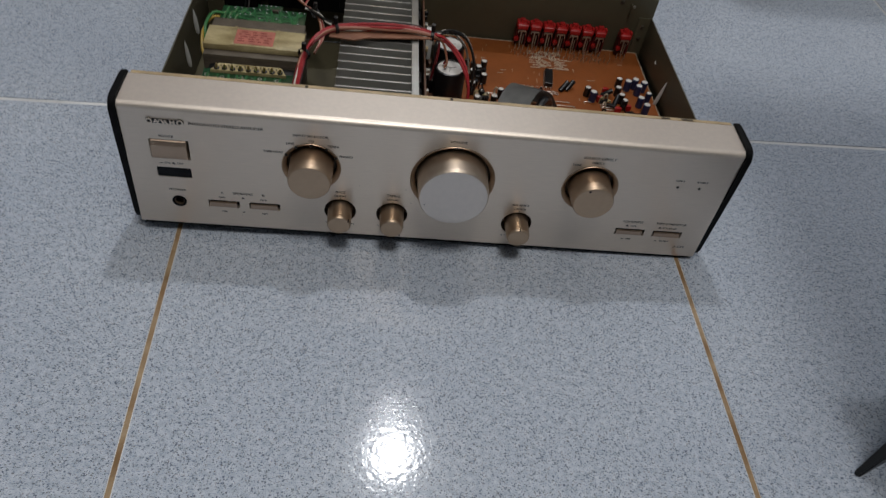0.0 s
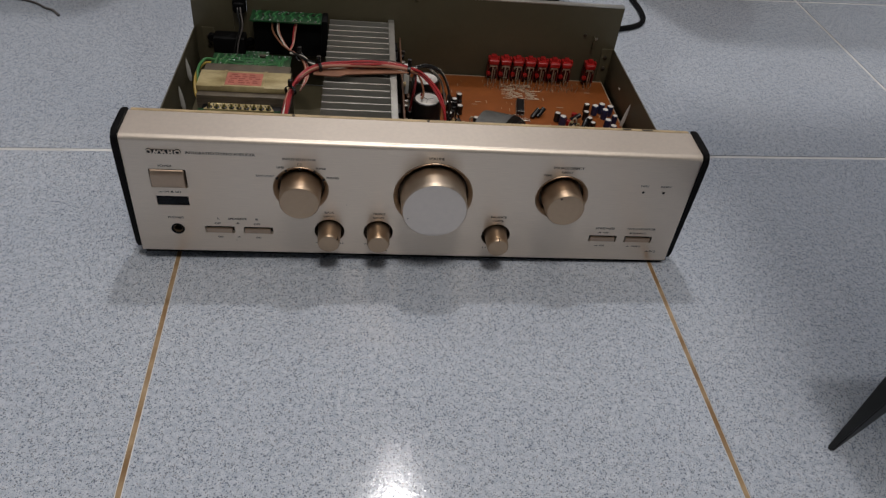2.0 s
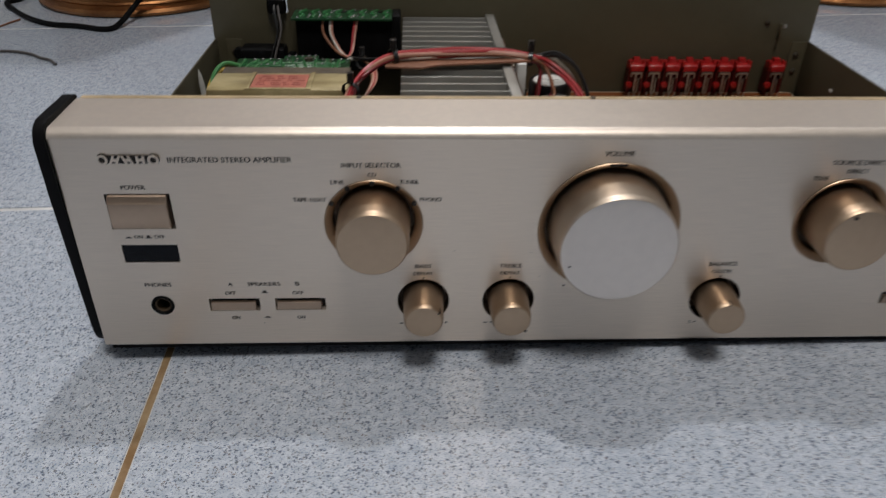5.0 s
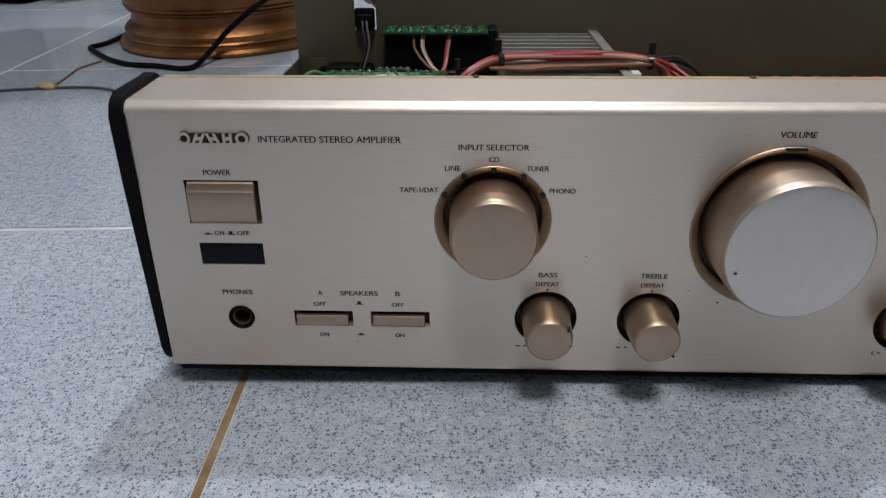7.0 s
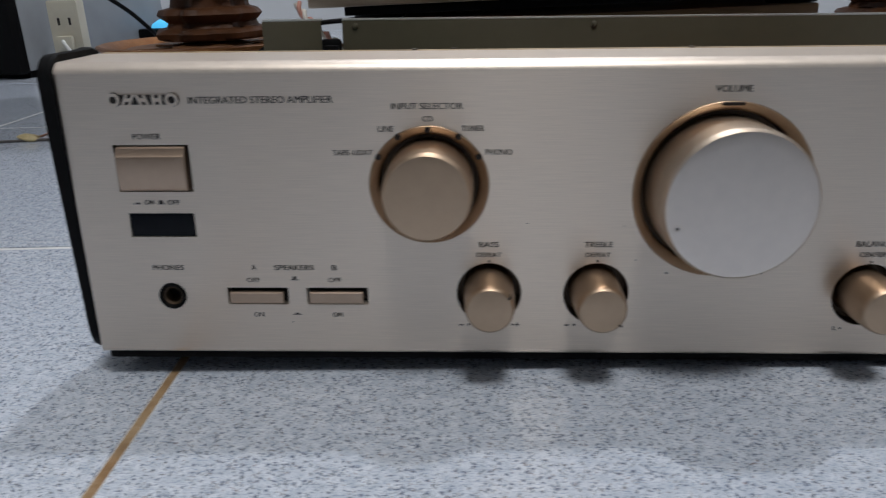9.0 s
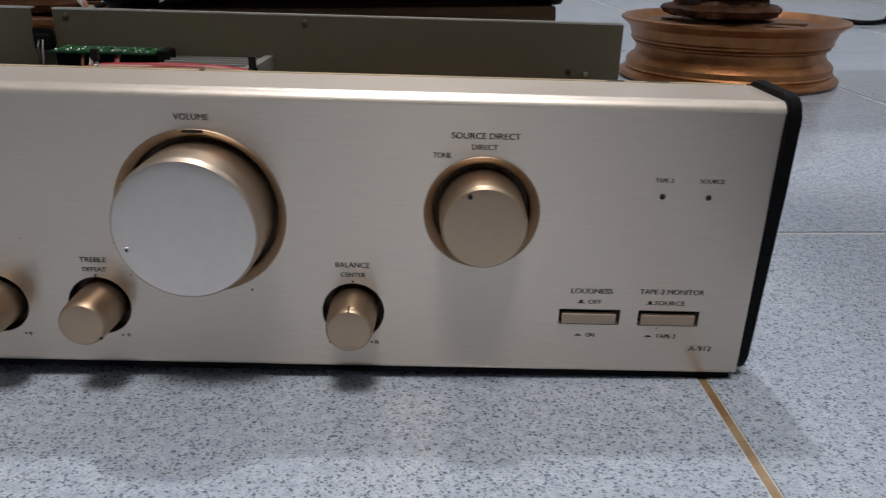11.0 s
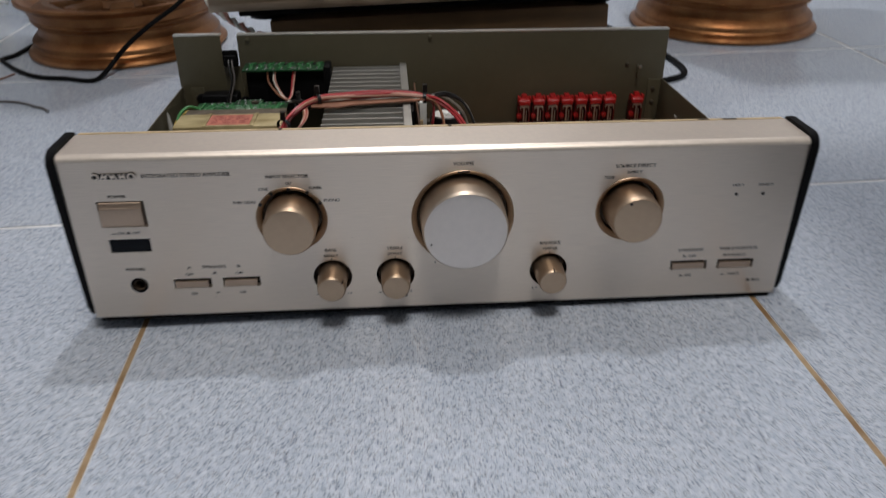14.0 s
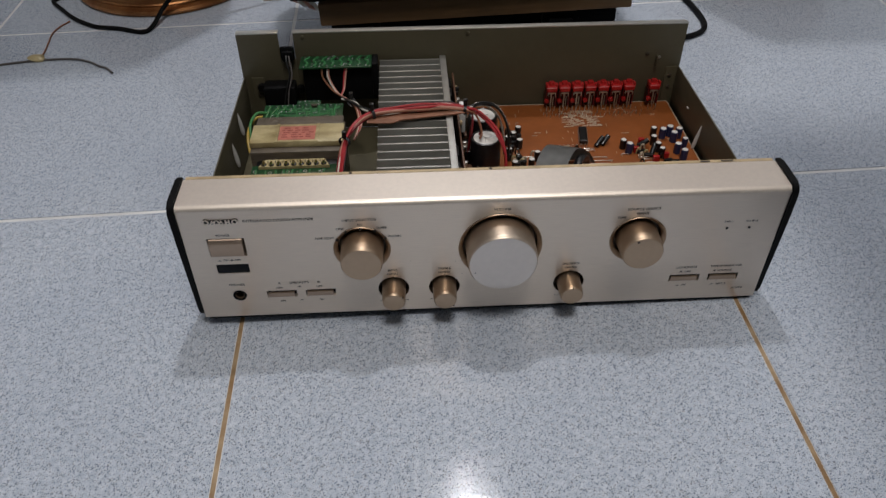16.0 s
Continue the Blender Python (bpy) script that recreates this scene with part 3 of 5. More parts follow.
def build_chassis(amp):
    block("base_plate", STEEL, amp, -0.2203, 0.2233, 0.037, 0.2685, 0.0165, 0.0177, 0, "plated steel bottom tray")
    for s in (-1, 1):
        x = 0.2235 if s > 0 else -0.2205
        bm = bmesh.new()
        fold(bm, min(x, x - s * 0.0012), max(x, x - s * 0.0012), 0.0372, 0.2685, 0.018, 0.0795)
        fold(bm, min(x - s * 0.0013, x - s * 0.009), max(x - s * 0.0013, x - s * 0.009), 0.0372, 0.25, 0.018, 0.019)
        part("side_wall", bm, STEEL, amp, "low plated steel side wall")
    # rear wall with a cord notch and a folded upper rim
    bm = bmesh.new()
    fold(bm, -0.2212, -0.1805, 0.2692, 0.2704, 0.018, 0.1243)
    fold(bm, -0.166, 0.2243, 0.2692, 0.2704, 0.018, 0.1243)
    fold(bm, -0.1805, -0.166, 0.2692, 0.2704, 0.018, 0.098)
    part("rear_wall", bm, STEEL, amp, "grey-green plated rear wall with notched rim")
    bm = bmesh.new()
    fold(bm, -0.2212, -0.1805, 0.2692, 0.2762, 0.1244, 0.1256)
    fold(bm, -0.166, 0.2243, 0.2692, 0.2762, 0.1244, 0.1256)
    part("rear_rim", bm, STEELEDGE, amp, "bright folded rim")
    for x, z in ((-0.157, 0.1205), (0.005, 0.1205), (0.1885, 0.093), (-0.207, 0.06), (-0.207, 0.07), (0.2155, 0.0695), (0.216, 0.0568)):
        turned("rivet", STEEL if z > 0.11 else CORE, amp, [(0.0021, 0), (0.0019, 0.0009), (0.001, 0.0014), (0, 0.0015)], facing(x, z, 0.2691 if z > 0.08 else 0.2675), 12)
    block("tab", STEEL, amp, 0.1978, 0.1994, 0.2648, 0.2691, 0.0805, 0.0925, 0.0003)
    turned("screw", TIN, amp, [(0.0016, 0), (0.0014, 0.0008), (0, 0.0012)], facing(0.2, 0.0915, 0.2648), 12)
    for x in (-0.207, 0.2165):
        block("corner_strap", STEEL, amp, x - 0.006, x + 0.006, 0.2676, 0.269, 0.03, 0.079, 0.0004)
    for x, y in ((-0.17, 0.07), (0.17, 0.07), (-0.17, 0.24), (0.17, 0.24)):
        low = 0.0036 + 0.0177 * x + 0.0213 * y
        turned("foot", BLACKPLASTIC, amp, [(0, 0.0164), (0.015, 0.0164), (0.0135, low), (0, low)], pose(x, y, 0), 24, "black rubber foot")
    for x, y, z, h in ((0.2172, 0.176, 0.0365, 0.03), (-0.2145, 0.161, 0.044, 0.028), (-0.2145, 0.2, 0.054, 0.026)):
        bm = bmesh.new()
        lathe(bm, [(0, 0), (0.002, 0.05 * h), (0.0028, 0.25 * h), (0.0023, 0.6 * h), (0.0011, 0.88 * h), (0, h)], pose(x, y, z, 4, 6 if x > 0 else -3, 0) @ Matrix.Diagonal((0.75, 0.25, 1, 1)), 14)
        part("cable_clip", bm, WHITE, amp, "white nylon leaf clip")
    block("paint_chip", WHITE, amp, 0.2216, 0.2222, 0.217, 0.2205, 0.058, 0.0595)


def pads(bm, places, r=0.0011, h=0.0009):
    for x, y, z in places:
        bmesh.ops.create_icosphere(bm, subdivisions=1, radius=r, matrix=Matrix.LocRotScale((x, y, z), None, (1, 1, h / r)))


def build_heatsink(amp):
    h = thing_part("heatsink", amp)
    for i in range(18):
        y = 0.2628 - i * 0.01169
        block("fin", ALU, h, -0.083, -0.0232, y, y + 0.0019, 0.03, 0.0965, 0.0002)
    block("base_bar", ALU, h, -0.0231, -0.0172, 0.043, 0.2685, 0.02, 0.098, 0.0004, "bright aluminium base plate")
    block("driver_board", AGEDBOARD, amp, -0.0112, -0.0096, 0.06, 0.262, 0.02, 0.082, 0.0002, "upright brown driver board")
    for y in (0.075, 0.1, 0.125, 0.205, 0.23, 0.25):
        block("power_transistor", CAPBLACK, amp, -0.017, -0.0125, y, y + 0.016, 0.052, 0.074, 0.0006, "black power transistor")
    random.seed(4)
    for i in range(22):
        y, z = random.uniform(0.065, 0.255), random.uniform(0.05, 0.08)
        block("resistor", random.choice((TIN, CAPBLACK, LIPMAT)), amp, -0.0095, -0.006, y, y + random.uniform(0.003, 0.007), z, z + 0.0035, 0.0006)
    for i in range(16):
        y, z = 0.066 + 0.0122 * i + random.uniform(-0.003, 0.003), random.uniform(0.05, 0.066)
        block("driver_part", random.choice((CAPBLACK, CAPBLACK, AGEDBOARD, CORE)), amp, -0.0042, random.uniform(-0.001, 0.0012), y, y + random.uniform(0.005, 0.01), 0.0397, z, 0.0005)
    block("white_resistor", WHITE, amp, -0.0086, -0.003, 0.184, 0.194, 0.06, 0.088, 0.0008, "white ceramic resistor")


def ring(bm, x, y, z, r):
    lathe(bm, [(r * 0.55, 0), (r * 0.6, 0.0005), (r * 0.9, 0.0005), (r, 0)], pose(x, y, z), 10, closed=True)


def strap(bm, points, width, z, thick=0.0003):
    """A flat band that follows (x, y) points at height z."""
    line = smooth_line([(x, y, z) for x, y in points], 5)
    rows = []
    for i, q in enumerate(line):
        d = (line[min(i + 1, len(line) - 1)] - line[max(i - 1, 0)]).normalized()
        side = Vector((-d.y, d.x, 0)) * width / 2
        rows.append([bm.verts.new(q + side * a + Vector((0, 0, b))) for a, b in ((-1, 0), (1, 0), (1, thick), (-1, thick))])
    bm.faces.new(rows[0])
    bm.faces.new(rows[-1][::-1])
    for a, b in zip(rows, rows[1:]):
        for i in range(4):
            bm.faces.new((a[i], a[(i + 1) % 4], b[(i + 1) % 4], b[i]))


def build_transformer(amp):
    t = thing_part("transformer", amp)
    block("core", COREPLATE, t, -0.1925, -0.1135, 0.121, 0.17, 0.03, 0.0855, 0.0012, "laminated iron core")
    block("tape_wrap", TAPE, t, -0.1932, -0.113, 0.128, 0.1575, 0.0856, 0.0908, 0.001, "yellowed insulating tape")
    block("core_plate", COREPLATE, t, -0.1915, -0.1145, 0.1577, 0.1722, 0.0856, 0.0896, 0.0006, "dull brown core plate behind the tape")
    for x in (-0.1705, -0.1355):
        block("tape_seam", TAPE, t, x - 0.0012, x + 0.0012, 0.1283, 0.1572, 0.0909, 0.0915, 0.0002)
    block("tape_seam", TAPE, t, -0.1718, -0.1342, 0.1283, 0.1305, 0.0909, 0.0914, 0.0002)
    block("label", REDLABEL, t, -0.169, -0.1375, 0.131, 0.153, 0.0911, 0.0913, 0, "faded red paper label")
    random.seed(17)
    for yy in (0.1495, 0.146, 0.1425, 0.139, 0.1355):
        x = -0.167 + random.uniform(0, 0.004)
        while x < -0.143:
            w = random.uniform(0.002, 0.006)
            block("label_bar", LABELINK, t, x, x + w, yy - 0.0008, yy + 0.0008, 0.09135, 0.0914)
            x += w + random.uniform(0.0012, 0.004)
    block("bobbin", CAPBLACK, t, -0.188, -0.118, 0.108, 0.183, 0.045, 0.077, 0.003, "dark winding bobbin")
    back = block("terminal_board", GREENPCB, t, -0.189, -0.1165, 0.173, 0.2, 0.0845, 0.086, 0.0003, "green terminal board with solder joints")
    block("terminal_board_tab", GREENPCB, t, -0.16, -0.138, 0.2, 0.207, 0.0845, 0.086, 0.0003)
    front = block("terminal_board", GREENPCB, t, -0.19, -0.118, 0.078, 0.112, 0.0765, 0.078, 0.0003, "green terminal board with a row of pins")
    bm = bmesh.new()
    lo = [bm.verts.new((x, y, 0.0781)) for x, y in ((-0.184, 0.1065), (-0.124, 0.1065), (-0.129, 0.117), (-0.179, 0.117))]
    hi = [bm.verts.new(v.co + Vector((0, 0, 0.0026))) for v in lo]
    bm.faces.new(hi)
    for i in range(4):
        bm.faces.new((lo[i], lo[(i + 1) % 4], hi[(i + 1) % 4], hi[i]))
    part("edge_strip", bm, TAPE, t, "brownish pin strip")
    random.seed(7)
    bm = bmesh.new()
    pads(bm, [(-0.184 + i * 0.0055 + random.uniform(-0.001, 0.001), 0.1975 + random.uniform(-0.001, 0.001), 0.0862) for i in range(13)] + [(random.uniform(-0.184, -0.121), random.uniform(0.176, 0.194), 0.0862) for i in range(13)] + [(-0.157 + i * 0.0042, 0.2045, 0.0862) for i in range(5)], 0.0011, 0.0011)
    part("solder_joints", bm, SOLDER, back)
    # tracks under the lacquer, in stepped swirls
    bm = bmesh.new()
    for k in range(9):
        x, y = -0.184 + k * 0.0075, 0.1965
        bend = random.uniform(-0.006, 0.006)
        tube(bm, [(x, y, 0.0858), (x + bend * 0.3, y - 0.007, 0.08602), (x + bend, y - 0.012, 0.08602), (x + bend * 1.2, 0.1755, 0.0858)], random.uniform(0.0008, 0.0016), 6, 4)
    for pts, w in (([(-0.186, 0.19), (-0.176, 0.184), (-0.163, 0.179), (-0.152, 0.1785)], 0.003), ([(-0.12, 0.195), (-0.127, 0.186), (-0.137, 0.18), (-0.146, 0.179)], 0.0032), ([(-0.172, 0.196), (-0.168, 0.191), (-0.158, 0.187), (-0.148, 0.188)], 0.0022), ([(-0.136, 0.194), (-0.143, 0.188), (-0.15, 0.184)], 0.0024)):
        strap(bm, pts, w, 0.08605)
    for k in range(3):
        tube(bm, [(-0.18, 0.182 + k * 0.005, 0.0858), (-0.16, 0.18 + k * 0.0055, 0.08602), (-0.14, 0.183 + k * 0.004, 0.08602), (-0.122, 0.18 + k * 0.005, 0.0858)], 0.0009, 6, 4)
    tagged(part("copper_layer", bm, PCBTRACK, back, "lighter green lacquered tracks"), kind="stuff")
    block("fuse_chip", CORE, back, -0.146, -0.1405, 0.193, 0.1965, 0.0861, 0.0885, 0.0004)
    bm = bmesh.new()
    for i in range(9):
        lathe(bm, [(0.0024, 0), (0.0022, 0.001), (0.001, 0.0014), (0, 0.0014)], pose(-0.1795 + i * 0.0063, 0.1093, 0.0806), 10)
    part("pin_base", bm, CAPBLACK, front)
    bm = bmesh.new()
    for i in range(9):
        lathe(bm, [(0.0011, 0), (0.0011, 0.0026), (0.0007, 0.0036), (0, 0.0038)], pose(-0.1795 + i * 0.0063, 0.1088, 0.0815, random.uniform(-8, 8), random.uniform(-8, 8), 0), 8)
    part("pins", bm, BRASS, front, "row of bright brass pins")
    bm = bmesh.new()
    pads(bm, [(-0.1763 + i * 0.0063, 0.1125, 0.081) for i in range(8)], 0.0007, 0.0018)
    pads(bm, [(random.uniform(-0.187, -0.121), random.uniform(0.082, 0.104), 0.0782) for i in range(12)], 0.001, 0.001)
    part("solder_joints", bm, SOLDER, front)
    bm = bmesh.new()
    for x, y in ((-0.1865, 0.103), (-0.159, 0.102), (-0.1445, 0.1025), (-0.1305, 0.102), (-0.174, 0.101)):
        ring(bm, x, y, 0.078, 0.0019)
    part("eyelets", bm, TIN, front)
    bm = bmesh.new()
    for k in range(10):
        x = -0.186 + k * 0.0068
        b = random.uniform(-0.005, 0.005)
        tube(bm, [(x, 0.08, 0.0778), (x + b * 0.4, 0.088, 0.07803), (x + b, 0.095, 0.07803), (x + b * 0.7, 0.105, 0.0778)], random.uniform(0.0008, 0.0015), 6, 4)
    tagged(part("copper_layer", bm, PCBTRACK, front, "lighter green lacquered tracks"), kind="stuff")
    cord("earth_wire", WIRE["yellow"], amp, [(-0.187, 0.183, 0.084), (-0.1955, 0.176, 0.086), (-0.2005, 0.163, 0.08), (-0.199, 0.15, 0.068), (-0.19, 0.142, 0.064)], 0.0014, 8, "yellow earth wire")
    cord("earth_wire", WIRE["green"], amp, [(-0.186, 0.186, 0.086), (-0.194, 0.18, 0.089), (-0.1985, 0.168, 0.085), (-0.198, 0.158, 0.074)], 0.0014, 8, "green earth wire")


def build_speaker_board(amp):
    s = thing_part("speaker_terminal", amp)
    block("housing", BLACKPLASTIC, s, -0.158, -0.0855, 0.249, 0.2688, 0.062, 0.0985, 0.001, "black moulded terminal housing")
    block("housing_shoulder", BLACKPLASTIC, s, -0.0905, -0.0845, 0.247, 0.2688, 0.066, 0.1015, 0.0015)
    b = block("terminal_board", GREENPCB, s, -0.1605, -0.0905, 0.244, 0.2686, 0.0988, 0.1004, 0.0003, "green terminal board with solder joints")
    random.seed(3)
    bm = bmesh.new()
    pads(bm, [(random.uniform(-0.157, -0.094), random.uniform(0.247, 0.268), 0.1006) for i in range(20)] + [(-0.156 + 0.0075 * i, 0.246, 0.1006) for i in range(9)], 0.0011, 0.0012)
    part("solder_joints", bm, SOLDER, b)
    bm = bmesh.new()
    for k in range(8):
        x = -0.155 + k * 0.0085
        tube(bm, [(x, 0.246, 0.1002), (x + 0.002, 0.253, 0.10043), (x - 0.001, 0.259, 0.10043), (x + 0.003, 0.267, 0.1002)], 0.0013, 6, 4)
    tagged(part("copper_layer", bm, PCBTRACK, b, "lighter green lacquered tracks"), kind="stuff")
    bm = bmesh.new()
    for x, y in ((-0.148, 0.258), (-0.125, 0.262), (-0.113, 0.256), (-0.099, 0.262)):
        lathe(bm, [(0.002, 0), (0.002, 0.0006), (0, 0.0006)], pose(x, y, 0.1004), 12)
    part("board_holes", bm, WELL, b)
    inlet = thing_part("mains_inlet", amp)
    block("housing", BLACKPLASTIC, inlet, -0.2, -0.168, 0.25, 0.2688, 0.046, 0.0765, 0.003, "black mains socket block")
    for x, z in ((-0.2035, 0.0695), (-0.165, 0.066)):
        turned("screw_lug", BLACKPLASTIC, inlet, [(0.0, 0.006), (0.0035, 0.006), (0.0042, 0.004), (0.0042, 0)], facing(x, z, 0.2688), 20)
    bush = thing_part("cord_bushing", amp)
    block("bushing", BLACKPLASTIC, bush, -0.1785, -0.1678, 0.262, 0.2745, 0.0982, 0.1085, 0.002, "black cord bushing in the notch")
    block("flange", BLACKPLASTIC, bush, -0.18, -0.1665, 0.2652, 0.2682, 0.0983, 0.1125, 0.002)
    cord("mains_lead", WIRE["black"], amp, [(-0.1745, 0.266, 0.108), (-0.174, 0.259, 0.1), (-0.172, 0.254, 0.088), (-0.177, 0.25, 0.072), (-0.18, 0.246, 0.058)], 0.0009, 8, "thin black mains lead")
    cord("mains_lead", WIRE["grey"], amp, [(-0.1725, 0.2665, 0.109), (-0.171, 0.259, 0.1), (-0.1695, 0.253, 0.089), (-0.174, 0.247, 0.073), (-0.176, 0.244, 0.06)], 0.0008, 8, "thin pale mains lead")
    for c, x in (("brown", -0.139), ("pink", -0.1325), ("white", -0.1335), ("red", -0.1165), ("pink", -0.115)):
        cord("speaker_wire", WIRE[c], amp, [(x, 0.2475, 0.098), (x * 0.9 - 0.013, 0.243, 0.09), (x * 0.5 - 0.0605, 0.236, 0.081), (-0.1205 + 0.02 * (x + 0.127), 0.228, 0.078), (-0.113, 0.213, 0.082), (-0.1035 + 0.1 * (x + 0.127), 0.19, 0.086), (-0.1 + 0.1 * (x + 0.127), 0.165, 0.084), (-0.105, 0.145, 0.08)], 0.00095, 7, c.replace("_", " ") + " speaker wire")


def build_harness(amp):
    """The tied bundle of wires that crosses the heatsink."""
    random.seed(11)
    colours = ("black", "dark_red", "red", "red", "pink", "brown", "dark_red", "white", "red", "black", "dark_red")
    for i, c in enumerate(colours):
        a = 2 * math.pi * i / len(colours)
        oy, oz = 0.0034 * math.cos(a), 0.0014 * math.sin(a)
        j = lambda s=0.0012: random.uniform(-s, s)
        pts = [(-0.117 + oy * 0.8, 0.082 + j(), 0.062), (-0.1145 + oy * 0.8, 0.1 + j(), 0.081), (-0.1105 + oy * 0.6, 0.123 + oy + j(), 0.0925 + oz), (-0.102, 0.14 + oy + j(), 0.0985 + oz), (-0.0875, 0.149 + oy, 0.1035 + oz), (-0.066, 0.154 + oy * 1.3 + j(0.002), 0.1038 + oz), (-0.043, 0.158 + oy * 1.4 + j(0.003), 0.1037 + oz), (-0.022, 0.159 + oy * 1.2 + j(), 0.103 + oz), (-0.0055, 0.157 + oy, 0.1008 + oz)]
        if c == "red":
            pts += [(0.008, 0.156, 0.096 + oz), (0.0215 + oz, 0.142 + oy, 0.086), (0.0285, 0.128 + oy, 0.07), (0.0275, 0.118 + oy, 0.045)]
        elif c == "black":
            pts += [(0.012, 0.169, 0.1005 + oz), (0.0265, 0.172 + oy, 0.09), (0.035, 0.166 + oy, 0.072), (0.036, 0.16, 0.046)]
        elif c == "white":
            pts += [(0.006, 0.172, 0.098), (0.018, 0.178, 0.09), (0.028, 0.178, 0.078), (0.034, 0.176, 0.055)]
        else:
            pts += [(0.004, 0.156, 0.095), (0.0085, 0.149 + oy, 0.084), (0.0065, 0.145 + oy, 0.0795)] if i % 2 else [(0.001, 0.158, 0.094), (0.0, 0.154 + oy, 0.08), (-0.003, 0.152, 0.06)]
        cord("harness_wire", WIRE[c], amp, pts, 0.001 if c != "red" else 0.0012, 7, c.replace("_", " ") + " harness wire", 6)
    for k, c in enumerate(("black", "black", "white")):
        d = 0.0016 * k
        cord("harness_wire", WIRE[c], amp, [(-0.1195, 0.222 - d, 0.08), (-0.1085 + d, 0.2, 0.086), (-0.096, 0.176 - d, 0.094), (-0.084, 0.157 - d, 0.103), (-0.066, 0.161 - d, 0.1042), (-0.043, 0.165 - d, 0.1042), (-0.02, 0.165 - d, 0.1035), (-0.005, 0.1615 - d, 0.101), (0.013, 0.17 + d, 0.0975), (0.027, 0.174 + d, 0.089), (0.036, 0.168 + d, 0.07), (0.037, 0.164, 0.045)], 0.0011, 7, c + " harness wire", 6)
    # flat brown insulating strip under the bundle
    bm = bmesh.new()
    outline = [(-0.092, 0.139), (-0.071, 0.1375), (-0.062, 0.1425), (-0.006, 0.151), (-0.006, 0.158), (-0.06, 0.153), (-0.092, 0.149)]
    lo = [bm.verts.new((x, y, 0.1)) for x, y in outline]
    hi = [bm.verts.new((x, y, 0.101)) for x, y in outline]
    bm.faces.new(lo[::-1])
    bm.faces.new(hi)
    for i in range(len(lo)):
        j2 = (i + 1) % len(lo)
        bm.faces.new((lo[i], lo[j2], hi[j2], hi[i]))
    part("insulating_strip", bm, STRIP, amp, "brown paper insulating strip")
    for x, y, z, turn in ((-0.0875, 0.149, 0.1035, 24), (-0.0055, 0.157, 0.1008, -8), (-0.111, 0.123, 0.0925, 60), (-0.118, 0.092, 0.072, 80), (-0.11, 0.212, 0.08, 50)):
        m = pose(x, y, z, 0, 0, turn) @ pose(0, 0, 0, 0, 90, 0)
        tie = turned("cable_tie", CAPBLACK, amp, [(0.0049, -0.0014), (0.0055, -0.0014), (0.0055, 0.0014), (0.0049, 0.0014)], m @ Matrix.Diagonal((0.85, 1, 1, 1)), 20, "black cable tie")
        bm = bmesh.new()
        box(bm, x - 0.0018, x + 0.0018, y - 0.002, y + 0.002, z + 0.0045, z + 0.0105, 0.0005)
        part("tie_head", bm, CAPBLACK, tie)


def can(amp, x, y, z0, r, h, mat, name="capacitor", label=""):
    c = turned(name, mat, amp, [(r, z0), (r, z0 + h - 0.0006), (r - 0.0005, z0 + h), (r * 0.86, z0 + h)], pose(x, y, 0), 18, label)
    turned("top", CAPTOP, c, [(r * 0.86, z0 + h), (r * 0.8, z0 + h - 0.0003), (0, z0 + h - 0.0003)], pose(x, y, 0), 18)
    return c


